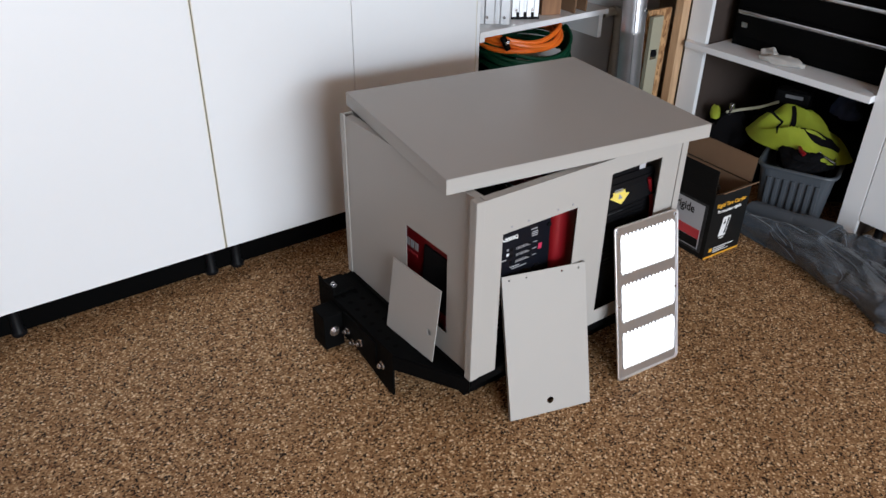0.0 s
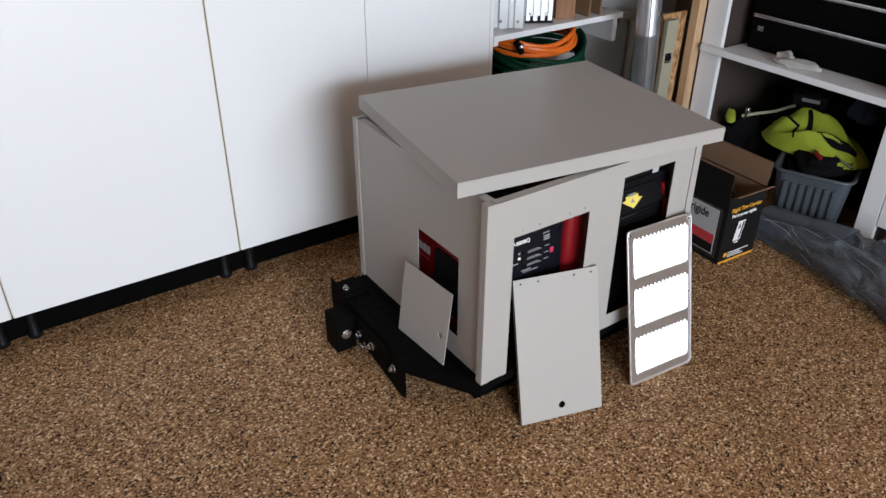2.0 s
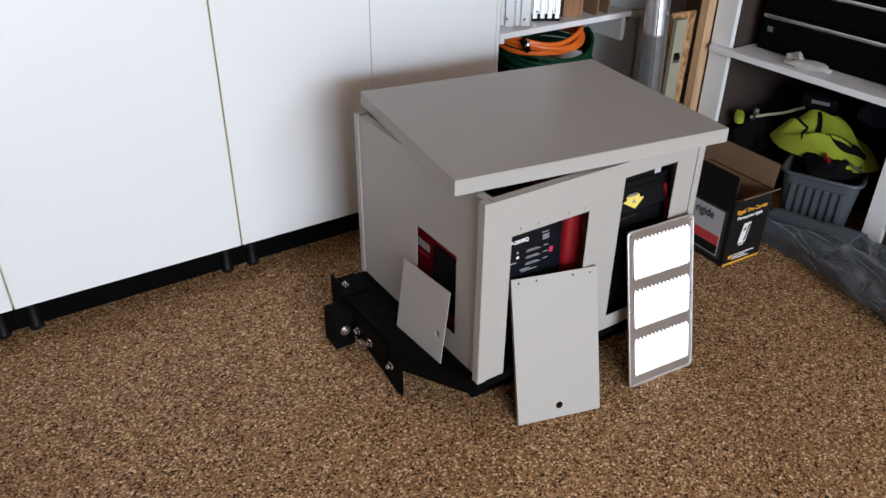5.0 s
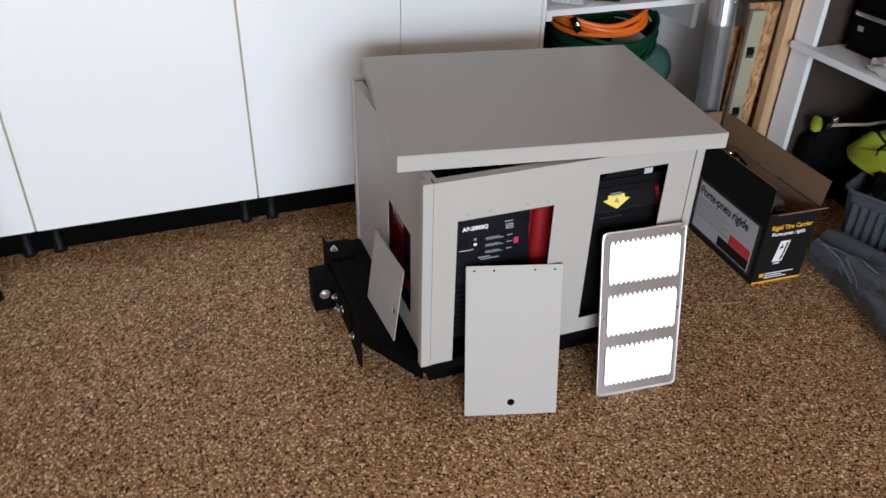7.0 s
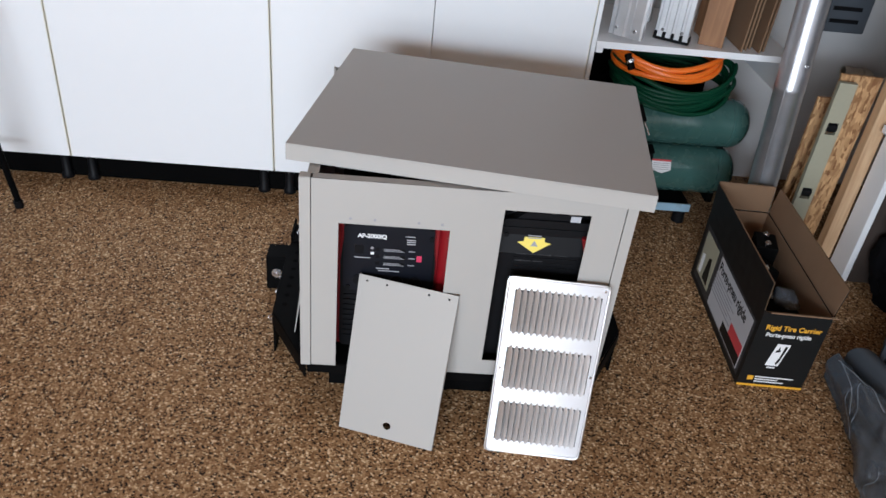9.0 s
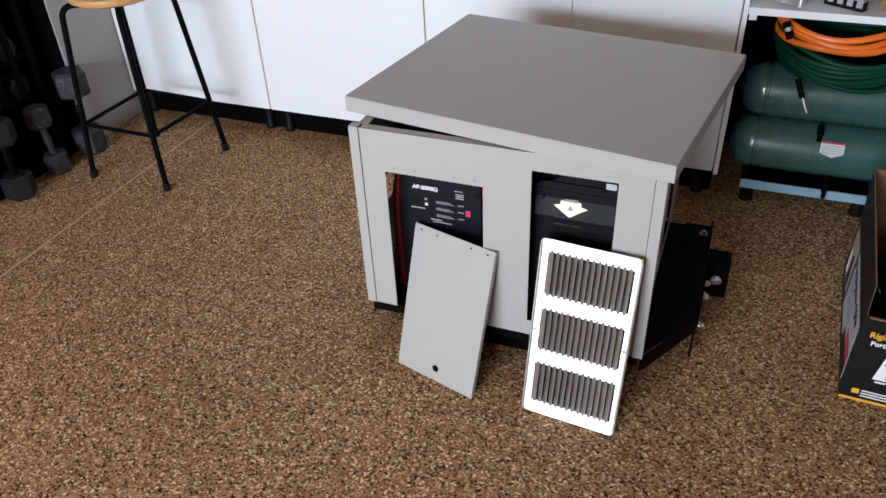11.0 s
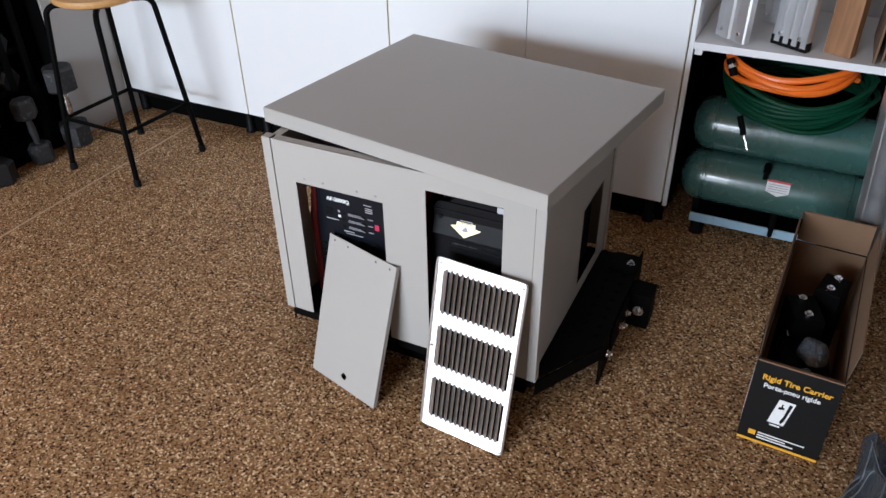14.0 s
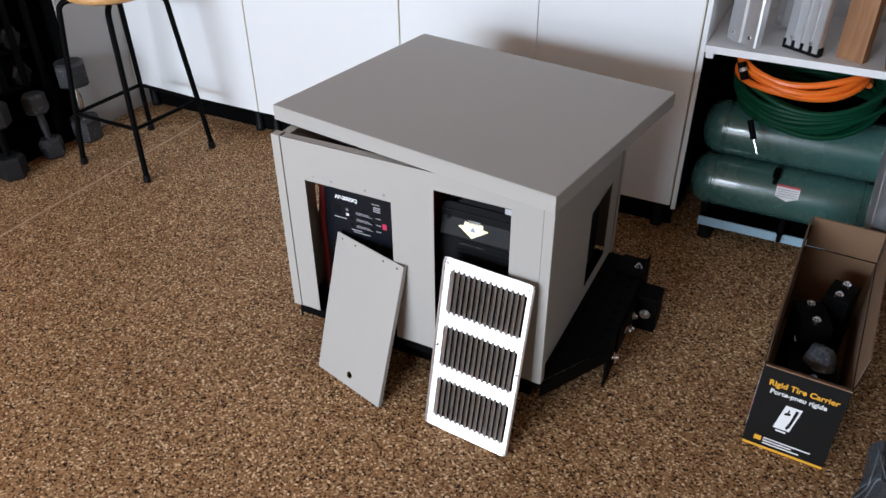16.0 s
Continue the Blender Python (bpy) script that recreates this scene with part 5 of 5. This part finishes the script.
stool()
plain("wall_return", box(-0.75, -0.692, 2.15, WALL_B, 0.0, 2.745, 0.002), GREY_WALL, "painted wall return beside the cabinets", "wall")


def dumbbell(x, y, rz, h, r, handle, label, lean=0.0, iron=IRON):
    d = thing("dumbbell", 0, 0, 0, label=label, category="dumbbell", group="dumbbells")
    d.matrix_basis = pose(x, y, 0, 0, lean, rz)
    hd_h = h * 0.3
    for z in (0.0, h - hd_h):
        bm = revolve([(r * 0.8, z), (r, z + 0.012), (r, z + hd_h - 0.012), (r * 0.8, z + hd_h)], seg=6)
        part("head", bm, iron, d, "hexagonal cast iron head", local=True)
    part("handle", revolve([(0.012, hd_h - 0.004), (0.015, h * 0.42), (0.017, h * 0.5), (0.015, h * 0.58), (0.012, h - hd_h + 0.004)], seg=16), handle, d, local=True, smooth=True)
    return d


dumbbell(-0.645, 1.905, 12, 0.295, 0.052, IRON, "grey hexagon dumbbell standing on end by the rack", -5)
dumbbell(-0.645, 2.10, 25, 0.375, 0.070, ZINC, "grey dumbbell with a chromed handle on end")
dumbbell(-0.645, 1.69, 0, 0.335, 0.062, BLACK_STEEL, "dark hexagon dumbbell standing on end by the rack", iron=IRON_DARK)


def weight_rack():
    k = thing("weight_rack", -0.95, 1.85, 0, label="black steel weight rack with upright bars", category="rack")
    for y in (1.645, 1.745, 1.845, 1.945, 2.04):
        part("upright", box(-0.762, -0.738, y - 0.011, y + 0.011, 0.30, 1.25, 0.003), BLACK_STEEL, k)
    for y in (1.625, 2.045):
        part("frame_leg", box(-1.06, -1.025, y - 0.016, y + 0.016, 0.0, 1.25, 0.003), BLACK_STEEL, k)
        part("frame_leg", box(-0.768, -0.732, y - 0.016, y + 0.016, 0.0, 0.2995, 0.003), BLACK_STEEL, k)
    # black sheets added so the space behind the weights stays dark
    part("blackout_back", box(-1.02, -1.01, 1.605, 2.147, 0.0, 1.26, 0.001), TOE_AND_SHADE, k, "black sheet added to darken the space behind the weights")
    part("side_sheet", box(-1.009, -0.70, 2.138, 2.147, 0.0, 1.26, 0.001), TOE_AND_SHADE, k, "black side sheet added to darken the rack")
    part("blackout_floor", box(-1.009, -0.70, 1.61, 2.136, 0.0, 0.012, 0.001), TOE_AND_SHADE, k, "black sheet added to darken the floor in the rack")
    for z in (0.30, 0.46, 0.72, 0.98):
        part("rail", box(-0.790, -0.7625, 1.62, 2.055, z - 0.013, z + 0.013, 0.003), BLACK_STEEL, k)
        part("shelf", box(-1.005, -0.791, 1.63, 2.055, z - 0.012, z, 0.002), BLACK_STEEL, k)
    return k


weight_rack()
for zz, n in ((0.30, 3), (0.46, 3)):
    for q in range(n):
        y = 1.70 + 0.125 * q
        d = thing("dumbbell", -0.87, y, zz + 0.047, 0, "dark grey hexagon dumbbell lying on the rack", "dumbbell", "dumbbells")
        for sx in (-0.075, 0.075):
            part("head", revolve([(0.04, -0.04), (0.052, -0.03), (0.052, 0.03), (0.04, 0.04)], pose(sx, 0, 0, 0, 90, 0) @ pose(0, 0, 0, 0, 0, 30), seg=6), IRON_DARK, d, local=True)
        part("handle", rod((-0.05, 0, 0), (0.05, 0, 0), 0.014, seg=12), IRON_DARK, d, local=True)
heap("woven_bag", -0.89, 1.86, 0.725, 0.17, 0.36, 0.24, 31.0, GREY_BAG, "grey woven bag stuffed in the weight rack", "bag", 0.3, 0, 4)

rc = thing("red_tool_chest", -1.0, 1.25, 0, label="dark red steel tool cabinet", category="tool chest")
part("case", box(-1.35, -0.675, 0.85, 1.598, 0.03, 0.95, 0.006), RED_PAINT, rc)
part("plinth", box(-1.33, -0.69, 0.87, 1.58, 0.0, 0.0295), BLACK_STEEL, rc)
strap = thing("olive_strap", 3.14, 1.95, 0.30, label="olive webbing strap lying over the dark bags", category="strap")
part("webbing", tube([(3.06, 2.02, 0.315), (3.10, 1.97, 0.335), (3.15, 1.92, 0.35), (3.2, 1.86, 0.385)], 0.007, 6), OLIVE_WOOD, strap, smooth=True)
